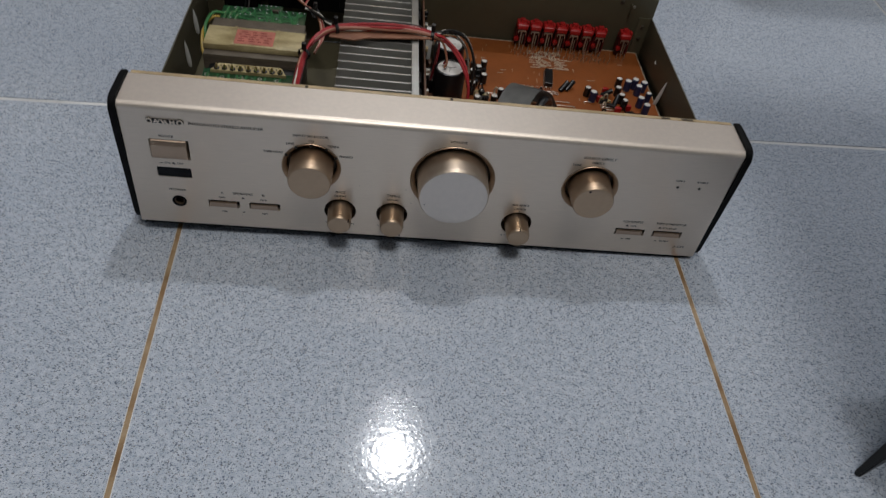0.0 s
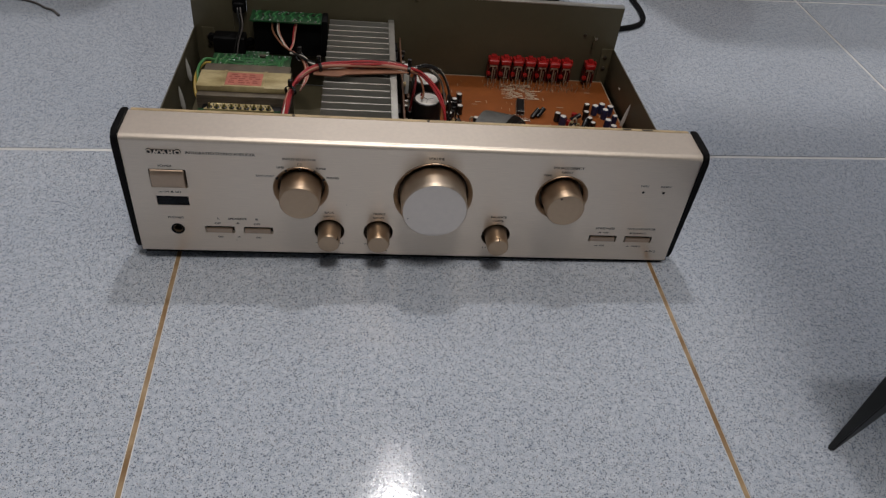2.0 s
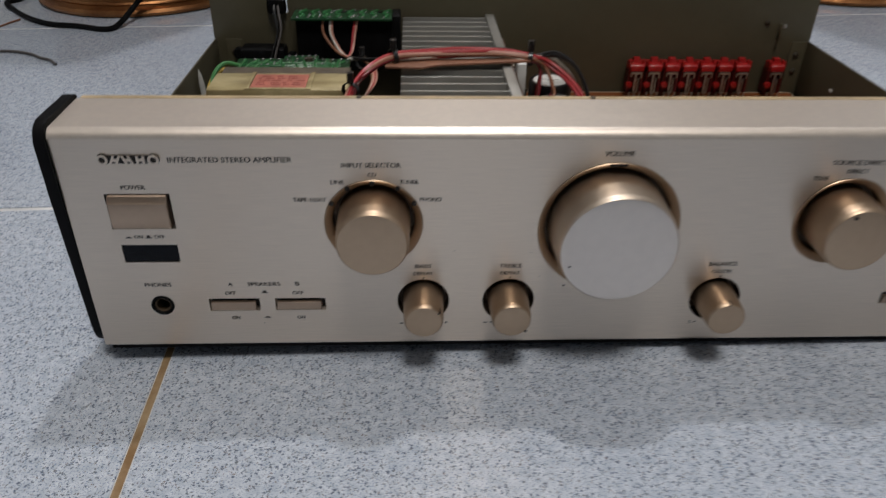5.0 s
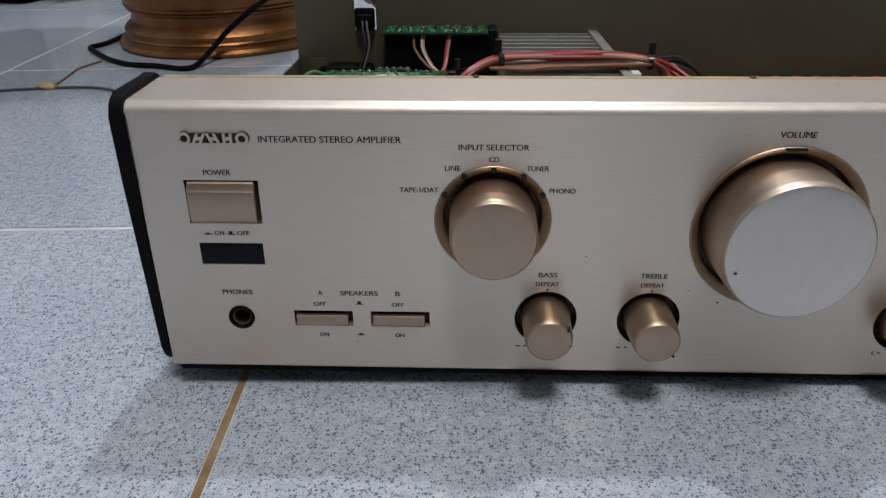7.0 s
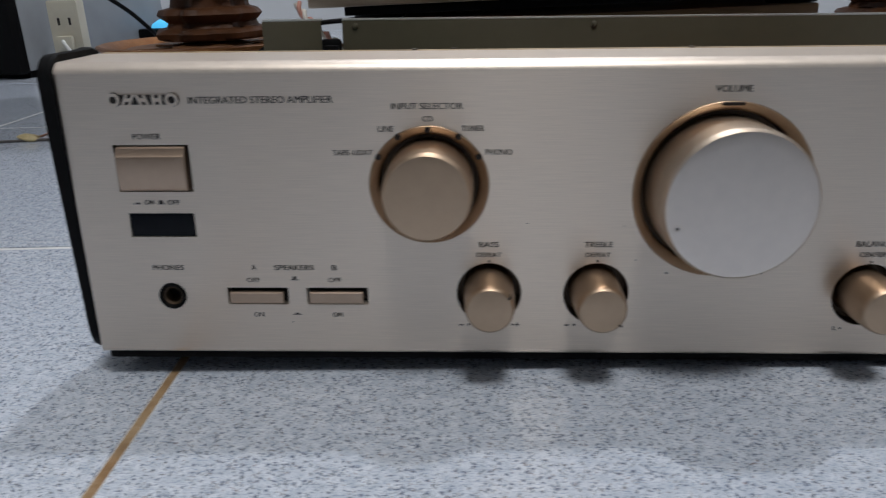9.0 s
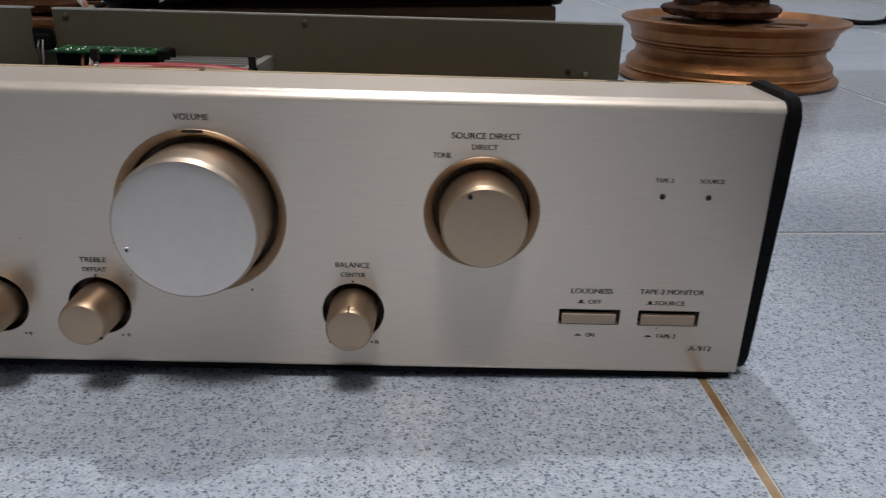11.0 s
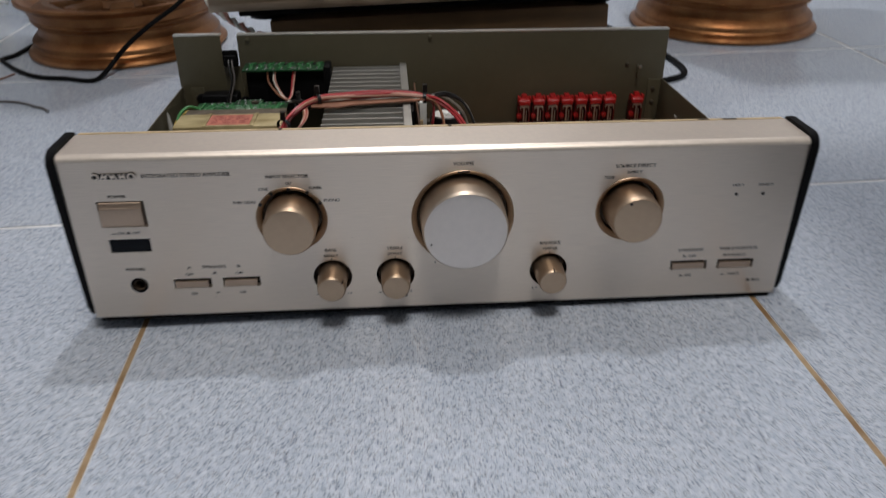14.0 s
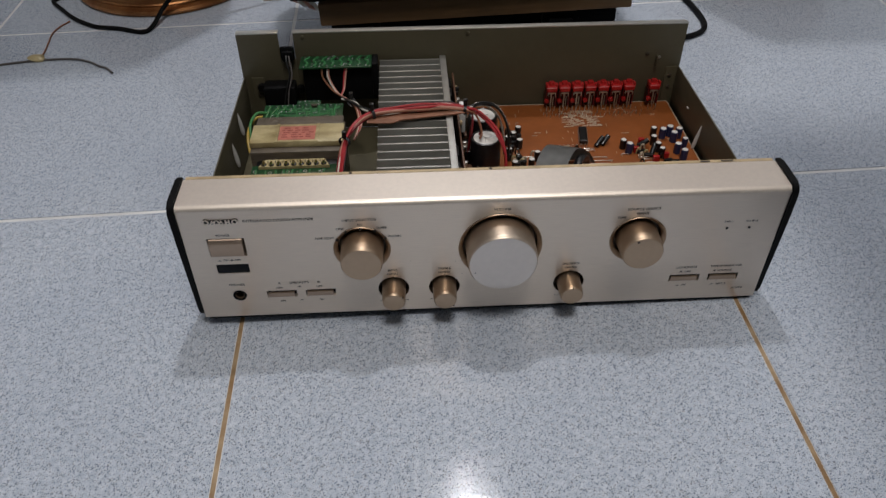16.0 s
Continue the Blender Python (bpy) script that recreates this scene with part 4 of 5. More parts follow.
def build_main_board(amp):
    Z = 0.0395
    board = block("main_board", BROWNPCB, amp, -0.005, 0.2175, 0.06, 0.2665, Z - 0.0016, Z, 0.0002, "orange-brown main circuit board")
    bm = bmesh.new()
    box(bm, -0.005, 0.2175, 0.2666, 0.2672, Z - 0.0016, Z + 0.0004)
    box(bm, 0.2176, 0.2182, 0.06, 0.2665, Z - 0.0016, Z + 0.0004)
    part("board_edge", bm, TRACE, board)
    # printed legends and bare links in short pale strokes
    random.seed(21)
    bm = bmesh.new()
    for k in range(15):
        y = 0.221 + 0.0021 * k
        x = 0.098 + random.uniform(0, 0.012)
        while x < 0.136 - 0.0004 * k:
            w = random.uniform(0.004, 0.013)
            box(bm, x, x + w, y, y + 0.0011, Z + 0.0001, Z + 0.0004)
            x += w + random.choice((0.0015, 0.003, 0.008))
    for i in range(70):
        x, y = random.uniform(0.04, 0.205), random.uniform(0.09, 0.26)
        if random.random() < 0.5:
            box(bm, x, x + random.uniform(0.002, 0.008), y, y + 0.0005, Z + 0.0001, Z + 0.0004)
        else:
            box(bm, x, x + 0.0005, y, y + random.uniform(0.002, 0.006), Z + 0.0001, Z + 0.0004)
    for i in range(4):
        box(bm, 0.09, 0.135 - i * 0.006, 0.152 - i * 0.005, 0.1526 - i * 0.005, Z + 0.0001, Z + 0.0004)
    tagged(part("board_legend", bm, TRACE, board, "pale printed legend and wire links"), kind="stuff")
    # red phono sockets
    first = None
    for i, x in enumerate([0.0918 + 0.0134 * k for k in range(7)] + [0.1985]):
        if first is None:
            s = first = thing_part("phono_socket", amp)
            s.location = (x, 0.261, Z + 0.0026)
            tagged(s, "red phono socket with tinned contact")
            bm = bmesh.new()
            prism(bm, [(-0.0058, 0.0176), (-0.006, 0.0215), (-0.0048, 0.0228), (0.0062, 0.0236), (0.0062, 0.0176)], -0.0052, 0.0052)
            bmesh.ops.bevel(bm, geom=list(bm.edges), offset=0.0005, segments=1, affect="EDGES")
            part("roof", bm, RED, s)
            for u in (-0.0062, 0.0042):
                bm = bmesh.new()
                box(bm, u, u + 0.002, -0.0042, 0.0018, 0.0205, 0.0252, 0.0006)
                part("ear", bm, RED, s)
            bm = bmesh.new()
            prism(bm, [(-0.002, 0.022), (-0.001, 0.0262), (0.0028, 0.0266), (0.0036, 0.022)], -0.0024, 0.0024)
            part("crest", bm, RED, s)
            for u in (-0.0056, 0.0042):
                bm = bmesh.new()
                prism(bm, [(-0.0038, 0.0004), (-0.0042, 0.007), (-0.0032, 0.0175), (0.0063, 0.0175), (0.0063, 0.0004)], u, u + 0.0014)
                part("cheek", bm, REDDARK, s)
            block("back", REDDARK, s, -0.004, 0.004, 0.002, 0.0063, 0.0004, 0.0174)
            turned("boss", RED, s, [(0.0024, -0.001), (0.0024, 0.002), (0.0012, 0.0024), (0, 0.0024)], pose(-0.0046, -0.0036, 0.0072) @ FRONT, 12)
            bm = bmesh.new()
            box(bm, -0.0012, 0.0002, -0.0056, -0.0046, 0.0005, 0.0155, 0.0002)
            box(bm, 0.0016, 0.0024, -0.0048, -0.004, 0.0005, 0.0125, 0.0002)
            box(bm, -0.0036, 0.0036, -0.0058, -0.003, 0.0155, 0.0172, 0.0003)
            box(bm, -0.0042, -0.0034, -0.0056, -0.0045, 0.0135, 0.0165, 0.0002)
            box(bm, 0.0034, 0.0042, -0.0056, -0.0045, 0.0125, 0.0165, 0.0002)
            part("contact", bm, TIN, s, "tinned spring contact")
            for u in (-0.0044, -0.0004, 0.0036):
                bm = bmesh.new()
                box(bm, u - 0.0004, u + 0.0004, -0.0078, -0.007, -0.0026, 0.0026, 0.0001)
                part("pin", bm, TIN, s)
        else:
            s = copy_thing(first, pose(x, 0.261, Z + 0.0026))
    random.seed(31)
    bm = bmesh.new()
    pads(bm, [(0.087 + 0.0067 * k + random.uniform(-0.001, 0.001), random.uniform(0.249, 0.256), Z + 0.0003) for k in range(15)] + [(0.194, 0.252, Z + 0.0003), (0.2, 0.25, Z + 0.0003)], 0.0008, 0.0015)
    part("solder_joints", bm, SOLDER, board)
    # large reservoir capacitors with pale tops
    for x, y in ((0.0126, 0.147), (0.0135, 0.186)):
        c = turned("reservoir_capacitor", CAPBLACK, amp, [(0.0138, Z), (0.0138, 0.0755), (0.0132, 0.0772), (0.0118, 0.0776), (0.0112, 0.0771)], pose(x, y, 0), 40, "large black capacitor with a pale vented top")
        turned("top", CAPTOP, c, [(0.0112, 0.0771), (0.011, 0.0767), (0, 0.0767)], pose(x, y, 0), 40)
        for k in range(3):
            bm = bmesh.new()
            bmesh.ops.create_cube(bm, size=1, matrix=pose(x, y, 0.0768, 0, 0, 20 + 120 * k) @ Matrix.LocRotScale((0.003, 0, 0), None, (0.006, 0.0004, 0.0003)))
            part("vent_score", bm, RIBBON, c)
    # small electrolytic cans
    blacks = ((0.15, 0.18), (0.0515, 0.209), (0.05, 0.186), (0.038, 0.171), (0.041, 0.149), (0.044, 0.138), (0.057, 0.152), (0.185, 0.2), (0.181, 0.185), (0.182, 0.173), (0.0455, 0.199), (0.0395, 0.192))
    for x, y in blacks:
        can(amp, x, y, Z, 0.0031, 0.0098, CAPBLACK, label="small black capacitor with a pale top")
    for x, y in ((0.201, 0.2), (0.202, 0.189), (0.2, 0.169), (0.203, 0.158), (0.193, 0.196), (0.209, 0.196), (0.154, 0.172)):
        can(amp, x, y, Z, 0.0034, 0.0108, CAPBLUE, label="small dark blue capacitor")
    for x, y, t in ((0.1285, 0.186, 40), (0.1345, 0.188, 40), (0.17, 0.181, 0), (0.177, 0.17, 60)):
        m = pose(x, y, Z + 0.0045, 0, 55, t)
        c = turned("leaning_capacitor", CAPBLACK, amp, [(0, -0.006), (0.0024, -0.006), (0.0024, 0.005), (0.0021, 0.0056)], m, 14, "small leaning black capacitor")
        turned("top", CAPTOP, c, [(0.0021, 0.0056), (0, 0.0056)], m, 14)
    for x, y, s in ((0.1695, 0.187, 0.0055), (0.161, 0.172, 0.005), (0.176, 0.156, 0.006), (0.187, 0.161, 0.005)):
        block("film_capacitor", RED, amp, x - s / 2, x + s / 2, y - 0.0018, y + 0.0018, Z, Z + 0.006, 0.0006, "small dark red film capacitor")
    ic = thing_part("integrated_circuit", amp)
    bm = bmesh.new()
    bmesh.ops.create_cube(bm, size=1, matrix=pose(0.115, 0.2, Z + 0.0035, 0, 0, -8) @ Matrix.Diagonal((0.0075, 0.026, 0.004, 1)))
    bmesh.ops.bevel(bm, geom=list(bm.edges), offset=0.0005, segments=1, affect="EDGES")
    part("package", bm, CAPBLACK, ic, "long black integrated circuit")
    for s in (-1, 1):
        for k in range(9):
            bm = bmesh.new()
            bmesh.ops.create_cube(bm, size=1, matrix=pose(0.115, 0.2, Z + 0.0018, 0, 0, -8) @ Matrix.LocRotScale((s * 0.0042, -0.0115 + k * 0.0029, 0), None, (0.0005, 0.001, 0.0034)))
            part("pin", bm, TIN, ic)
    # dark parts crowded round the large capacitors
    random.seed(52)
    for x, y in ((0.012, 0.221), (0.0205, 0.225), (0.029, 0.222)):
        turned("capacitor", CAPBLACK, amp, [(0.0036, Z), (0.0036, Z + 0.0105), (0.003, Z + 0.0112), (0, Z + 0.0112)], pose(x, y, 0), 16, "small black capacitor")
    for i in range(18):
        x, y = random.uniform(0.0325, 0.0445), 0.142 + 0.0042 * i
        h = random.uniform(0.005, 0.012)
        if i % 3:
            block("transistor", CAPBLACK, amp, x, x + 0.0046, y, y + 0.0032, Z, Z + h, 0.0006, "small black transistor")
        else:
            turned("capacitor", CAPBLACK, amp, [(0.0022, Z), (0.0022, Z + h - 0.0006), (0.0017, Z + h), (0, Z + h)], pose(x + 0.007, y, 0), 12, "small black capacitor")
    # standing resistors and links
    random.seed(8)
    for i in range(26):
        x, y = random.choice(((0.09, 0.17), (0.165, 0.165), (0.19, 0.15), (0.05, 0.17), (0.105, 0.165)))
        x, y = x + random.uniform(-0.012, 0.012), y + random.uniform(-0.014, 0.014)
        cord("resistor", random.choice((TAPE, TRACE, LIPMAT, CAPBLACK)), amp, [(x, y, Z), (x, y, Z + 0.0045), (x + 0.002, y + random.uniform(-0.002, 0.002), Z + 0.006), (x + 0.004, y, Z)], 0.0009, 6, "small standing resistor", 3)
    # pin rows, wire links and short standing parts between the circuit and the flat cable
    random.seed(77)
    bm = bmesh.new()
    for r, y in enumerate((0.172, 0.178, 0.184)):
        for k in range(7):
            x = 0.088 + k * 0.0042 + (r % 2) * 0.002
            tube(bm, [(x, y, Z), (x + 0.0004, y, Z + 0.0028), (x + 0.0018, y - 0.001, Z + 0.0032), (x + 0.0024, y - 0.0012, Z)], 0.0003, 5, 3)
    for x0, x1, y in ((0.066, 0.082, 0.166), (0.07, 0.1, 0.16), (0.104, 0.13, 0.164), (0.106, 0.134, 0.158), (0.108, 0.13, 0.153), (0.112, 0.122, 0.176), (0.112, 0.122, 0.179), (0.162, 0.172, 0.166), (0.163, 0.173, 0.162), (0.164, 0.174, 0.158), (0.166, 0.175, 0.153), (0.146, 0.153, 0.168), (0.05, 0.062, 0.168), (0.19, 0.2, 0.148)):
        tube(bm, [(x0, y, Z), (x0 + 0.0006, y, Z + 0.0012), (x1 - 0.0006, y, Z + 0.0012), (x1, y, Z)], 0.00035, 5, 3)
    tagged(part("wire_links", bm, TIN, board, "bright bare wire links"), kind="stuff")
    for x, y, t in ((0.165, 0.17, 8), (0.171, 0.1635, -5), (0.187, 0.153, 12), (0.193, 0.151, 0), (0.158, 0.176, 20)):
        bm = bmesh.new()
        bmesh.ops.create_cube(bm, size=1, matrix=pose(x, y, Z + 0.0022, 0, 0, t) @ Matrix.Diagonal((0.0085, 0.0034, 0.0036, 1)))
        bmesh.ops.bevel(bm, geom=list(bm.edges), offset=0.0005, segments=1, affect="EDGES")
        part("small_circuit", bm, CAPBLACK, amp, "small black integrated circuit")
    for x, y in ((0.2095, 0.178), (0.183, 0.163), (0.064, 0.163)):
        can(amp, x, y, Z, 0.0029, 0.0105, CAPBLUE if x > 0.2 else CAPBLACK, label="small dark capacitor with a pale top")
    for k in range(34):
        x = 0.083 + 0.0031 * k
        if x < 0.186:
            bm = bmesh.new()
            box(bm, x - 0.00035, x + 0.00035, 0.2452 - 0.003 * (k % 3), 0.246 - 0.003 * (k % 3), Z, Z + 0.0028 + 0.0012 * (k % 2), 0.0001)
            part("pin", bm, TIN, board)
    # grey flat cable that arches to the front
    bm = bmesh.new()
    line = smooth_line([(0.06, 0.088, Z + 0.006), (0.066, 0.112, Z + 0.025), (0.079, 0.136, Z + 0.0315), (0.094, 0.15, Z + 0.02), (0.105, 0.158, Z + 0.001)], 8)
    rows = []
    for q in line:
        rows.append([bm.verts.new(q + Vector((w, -w * 0.3, 0))) for w in (-0.013, 0.013)])
    for a, b in zip(rows, rows[1:]):
        bm.faces.new((a[0], a[1], b[1], b[0]))
    bmesh.ops.solidify(bm, geom=list(bm.faces), thickness=0.0009)
    part("flat_cable", bm, RIBBON, amp, "grey flat ribbon cable")
    cord("loop_cable", CAPBLACK, amp, [(0.088, 0.112, Z + 0.004), (0.094, 0.126, Z + 0.022), (0.103, 0.138, Z + 0.018), (0.108, 0.142, Z)], 0.004, 10, "black sleeved loop")


amp = thing("integrated_amplifier", AMP, "champagne integrated amplifier with its cover off, on the tiles", "amplifier")
build_front(amp)
build_chassis(amp)
build_heatsink(amp)
build_transformer(amp)
build_speaker_board(amp)
build_harness(amp)
build_main_board(amp)


# ---- things behind ----
def build_second_amplifier():
    a = thing("stacked_amplifier", pose(0.0165, 0.339, 0.1142, 0, -0.85, 1.0), "champagne amplifier powered on, on a wooden board", "amplifier")
    bm = bmesh.new()
    prism(bm, panel_outline(0.02, 0.141, 0.013, 0.002, 0.0002), -0.2155, 0.2155)
    bmesh.ops.bevel(bm, geom=[e for e in bm.edges if abs(e.verts[0].co.x - e.verts[1].co.x) < 1e-6 and e.verts[0].co.y < 0.01], offset=0.0008, segments=1, affect="EDGES")
    part("front_panel", bm, SHADEDCHAMPAGNE, a, "brushed champagne front panel", 25)
    block("lower_rail", SHADEDCHAMPAGNE, a, -0.2145, 0.2145, -0.0008, 0.004, 0.0136, 0.0205, 0.0008)
    block("case", BLACKPLASTIC, a, -0.212, 0.212, 0.0202, 0.29, 0.018, 0.139, 0.002, "black steel case")
    block("base", BLACKPLASTIC, a, -0.19, 0.2, 0.012, 0.28, 0.006, 0.0178, 0.001, "black underside")
    for x in (-0.165, 0.165):
        for y in (0.04, 0.25):
            turned("foot", BLACKPLASTIC, a, [(0, 0), (0.019, 0), (0.021, 0.004), (0.021, 0.0058), (0, 0.0058)], pose(x, y, 0), 24)
    b = thing_part("power_button", a)
    block("recess", WELL, b, -0.1905, -0.1645, -0.0012, 0.001, 0.0345, 0.0495)
    block("key", SHADEDCHAMPAGNE, b, -0.1895, -0.1655, -0.004, -0.0005, 0.0355, 0.0485, 0.0008)
    lit = material("red_pilot_lamp", (0.8, 0.02, 0.02), 0.3)
    lit.node_tree.nodes["Principled BSDF"].inputs["Emission Color"].default_value = (1, 0.05, 0.08, 1)
    lit.node_tree.nodes["Principled BSDF"].inputs["Emission Strength"].default_value = 6
    turned("pilot_lamp", lit, a, [(0.0016, 0), (0.0014, 0.0006), (0, 0.001)], facing(-0.1755, 0.0605), 12, "glowing red pilot lamp")
    turned("headphone_socket", TIN, a, [(0.0055, 0), (0.0055, 0.0015), (0.0035, 0.0012), (0.0033, -0.001)], facing(-0.1405, 0.0415), 24)
    turned("socket_bore", WELL, a, [(0.0034, 0.0002), (0, 0.0002)], facing(-0.1405, 0.0415), 20)
    for x in (-0.11, -0.0755, -0.04):
        turned("small_knob", GOLD, a, [(0.0084, 0), (0.0084, 0.0005), (0.0082, 0.012), (0.0074, 0.013), (0, 0.013)], facing(x, 0.0455), 32, "small champagne knob")
    for x, z, r in ((-0.11, 0.0455, 0.011), (-0.0755, 0.0455, 0.011), (-0.04, 0.0455, 0.011), (0.1075, 0.0485, 0.011), (0.021, 0.0685, 0.031), (0.152, 0.0545, 0.021)):
        turned("knob_ring", WELL, a, [(r, 0.0), (r, 0.0004), (0, 0.0005)], facing(x, z), 40, "dark ring round the knob")
    turned("volume_knob", SHADEDCHAMPAGNE, a, [(0.0305, 0), (0.0275, 0.0005), (0.0265, 0.016), (0.0255, 0.0175), (0, 0.0175)], facing(0.021, 0.0685), 56, "large champagne volume knob")
    turned("toggle", SHADEDCHAMPAGNE, a, [(0.0042, 0), (0.0042, 0.002), (0.002, 0.003), (0.0026, 0.011), (0, 0.012)], facing(0.0695, 0.0495), 20, "small chromed toggle")
    turned("small_knob", GOLD, a, [(0.0084, 0), (0.0084, 0.0005), (0.0082, 0.012), (0.0074, 0.013), (0, 0.013)], facing(0.1075, 0.0485), 32, "small champagne knob")
    turned("selector_knob", SHADEDCHAMPAGNE, a, [(0.0205, 0), (0.0175, 0.0005), (0.0168, 0.014), (0.016, 0.015), (0, 0.015)], facing(0.152, 0.0545), 40, "champagne selector knob")
    for x0, x1, z in ((-0.19, -0.164, 0.0315), (-0.117, -0.104, 0.0305), (-0.081, -0.068, 0.0305), (-0.045, -0.032, 0.0305), (0.062, 0.079, 0.038)):
        block("printed_bar", INK, a, x0, x1, -0.0002, 0.0, z, z + 0.0011)


def build_board():
    bm = bmesh.new()
    box(bm, -0.168, 0.17, 0, 0.24, 0, 0.0245, 0.0018)
    b = part("wooden_board", bm, BOARD, None)
    b.matrix_world = pose(0.0225, 0.353, 0.0895, 0, -0.9, 0.7)
    tagged(b, "thick worn brown wooden board under the stacked amplifier", "board")
    s = thing("equipment_box", pose(0.0225, 0.363, 0), "dark low equipment box carrying the wooden board", "box")
    block("body", BLACKPLASTIC, s, -0.16, 0.16, 0.012, 0.22, 0.008, 0.082, 0.002)
    for x in (-0.125, 0.095):
        block("bracket", BLACKPLASTIC, s, x - 0.02, x + 0.02, 0.0, 0.012, 0.06, 0.085, 0.001, "black bracket")
        block("bracket_pad", BLACKPLASTIC, s, x - 0.013, x + 0.013, -0.006, 0.0, 0.055, 0.08, 0.002)
    for x in (-0.14, 0.14):
        block("rail", BLACKPLASTIC, s, x - 0.012, x + 0.012, 0.02, 0.21, 0.0822, 0.0862, 0.001)
        for y in (0.04, 0.19):
            turned("foot", BLACKPLASTIC, s, [(0, 0), (0.012, 0), (0.013, 0.0079), (0, 0.0079)], pose(x, y, 0), 16)


def build_wheel():
    w = thing("wheel_rim", pose(0.478, 0.731, 0), "gold-painted steel wheel rim lying flat on the tiles", "wheel rim", "wheel rims under the carved stands")
    outer = [(0.128, 0.0), (0.1345, 0.0015), (0.1365, 0.005), (0.1345, 0.0085), (0.1295, 0.0105), (0.128, 0.0115), (0.1288, 0.0135), (0.1272, 0.0155), (0.1275, 0.022), (0.1255, 0.0245), (0.1225, 0.0275), (0.118, 0.031), (0.1165, 0.037), (0.1175, 0.042), (0.1215, 0.0445), (0.1218, 0.0458), (0.1208, 0.0468), (0.1235, 0.0485), (0.1245, 0.0505), (0.1232, 0.0525), (0.1255, 0.058), (0.1275, 0.064), (0.1335, 0.069), (0.1385, 0.0725), (0.1388, 0.0755), (0.135, 0.0768), (0.129, 0.0735)]
    inner = [(0.122, 0.066), (0.114, 0.058), (0.111, 0.04), (0.114, 0.02), (0.12, 0.0)]
    bm = bmesh.new()
    lathe(bm, outer + inner, Matrix(), 96, closed=True)
    part("rim", bm, BRONZE, w, "gold-painted rim with rolled lips", 28)
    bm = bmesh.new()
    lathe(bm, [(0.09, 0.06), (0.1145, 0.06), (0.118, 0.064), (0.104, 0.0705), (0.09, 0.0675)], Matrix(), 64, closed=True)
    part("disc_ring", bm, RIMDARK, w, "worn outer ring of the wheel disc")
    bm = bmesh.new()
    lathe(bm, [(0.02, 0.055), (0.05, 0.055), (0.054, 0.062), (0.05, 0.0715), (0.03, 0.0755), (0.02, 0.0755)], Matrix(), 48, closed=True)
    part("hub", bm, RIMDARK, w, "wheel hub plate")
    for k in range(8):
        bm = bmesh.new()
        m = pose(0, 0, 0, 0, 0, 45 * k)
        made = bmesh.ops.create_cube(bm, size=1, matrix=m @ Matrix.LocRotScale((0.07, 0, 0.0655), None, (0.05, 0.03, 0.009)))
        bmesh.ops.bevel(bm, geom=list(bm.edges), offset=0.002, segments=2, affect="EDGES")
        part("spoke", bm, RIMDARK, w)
    other = copy_thing(w, pose(-0.408, 0.722, 0, 0, 0, 17))
    tagged(other, "gold-painted steel wheel rim with a cord over it")


def build_stand():
    s = thing("carved_stand", pose(0.468, 0.745, 0.0772), "carved dark hardwood stand on the wheel rim", "stand", "carved stands on the rims")
    bm = bmesh.new()
    prof = [(0, 0.0), (0.066, 0.0), (0.07, 0.003), (0.072, 0.009), (0.067, 0.013), (0.057, 0.015), (0.054, 0.021), (0.06, 0.025), (0.064, 0.031), (0.06, 0.037), (0.049, 0.04), (0.046, 0.05), (0.05, 0.058), (0.061, 0.063), (0.064, 0.071), (0.058, 0.08), (0.046, 0.086), (0.042, 0.12), (0.04, 0.2), (0.05, 0.28), (0.06, 0.3), (0, 0.3)]
    lathe(bm, prof, Matrix(), 64)
    for v in bm.verts:
        a = math.atan2(v.co.y, v.co.x)
        r = math.hypot(v.co.x, v.co.y)
        if 0.002 < v.co.z < 0.29 and r > 0.01:
            f = 1 + 0.05 * math.cos(8 * a + 25 * v.co.z) + 0.03 * math.cos(13 * a - 60 * v.co.z) + 0.1 * noise.noise(v.co * 45)
            v.co.x, v.co.y = v.co.x * f, v.co.y * f
    part("carved_foot", bm, CARVED, s, "carved scalloped foot")
    # unseen box above the foot, added to throw the shadow beside the rim
    bm = bmesh.new()
    box(bm, -0.167, 0.167, -0.113, 0.1, 0.3, 0.723, 0.012)
    part("upper_block", bm, CARVED, s, "unseen block, sized for the shadow it throws on the tiles")
    copy_thing(s, pose(-0.412, 0.744, 0.0772, 0, 0, 1.5))


def loose_cord(name, mat, points, r, label, category="cable"):
    bm = bmesh.new()
    base = Vector(points[0])
    tube(bm, [Vector(p) - base for p in points], r, 10)
    ob = part(name, bm, mat)
    ob.location = base
    tagged(ob, label, category)
    return ob


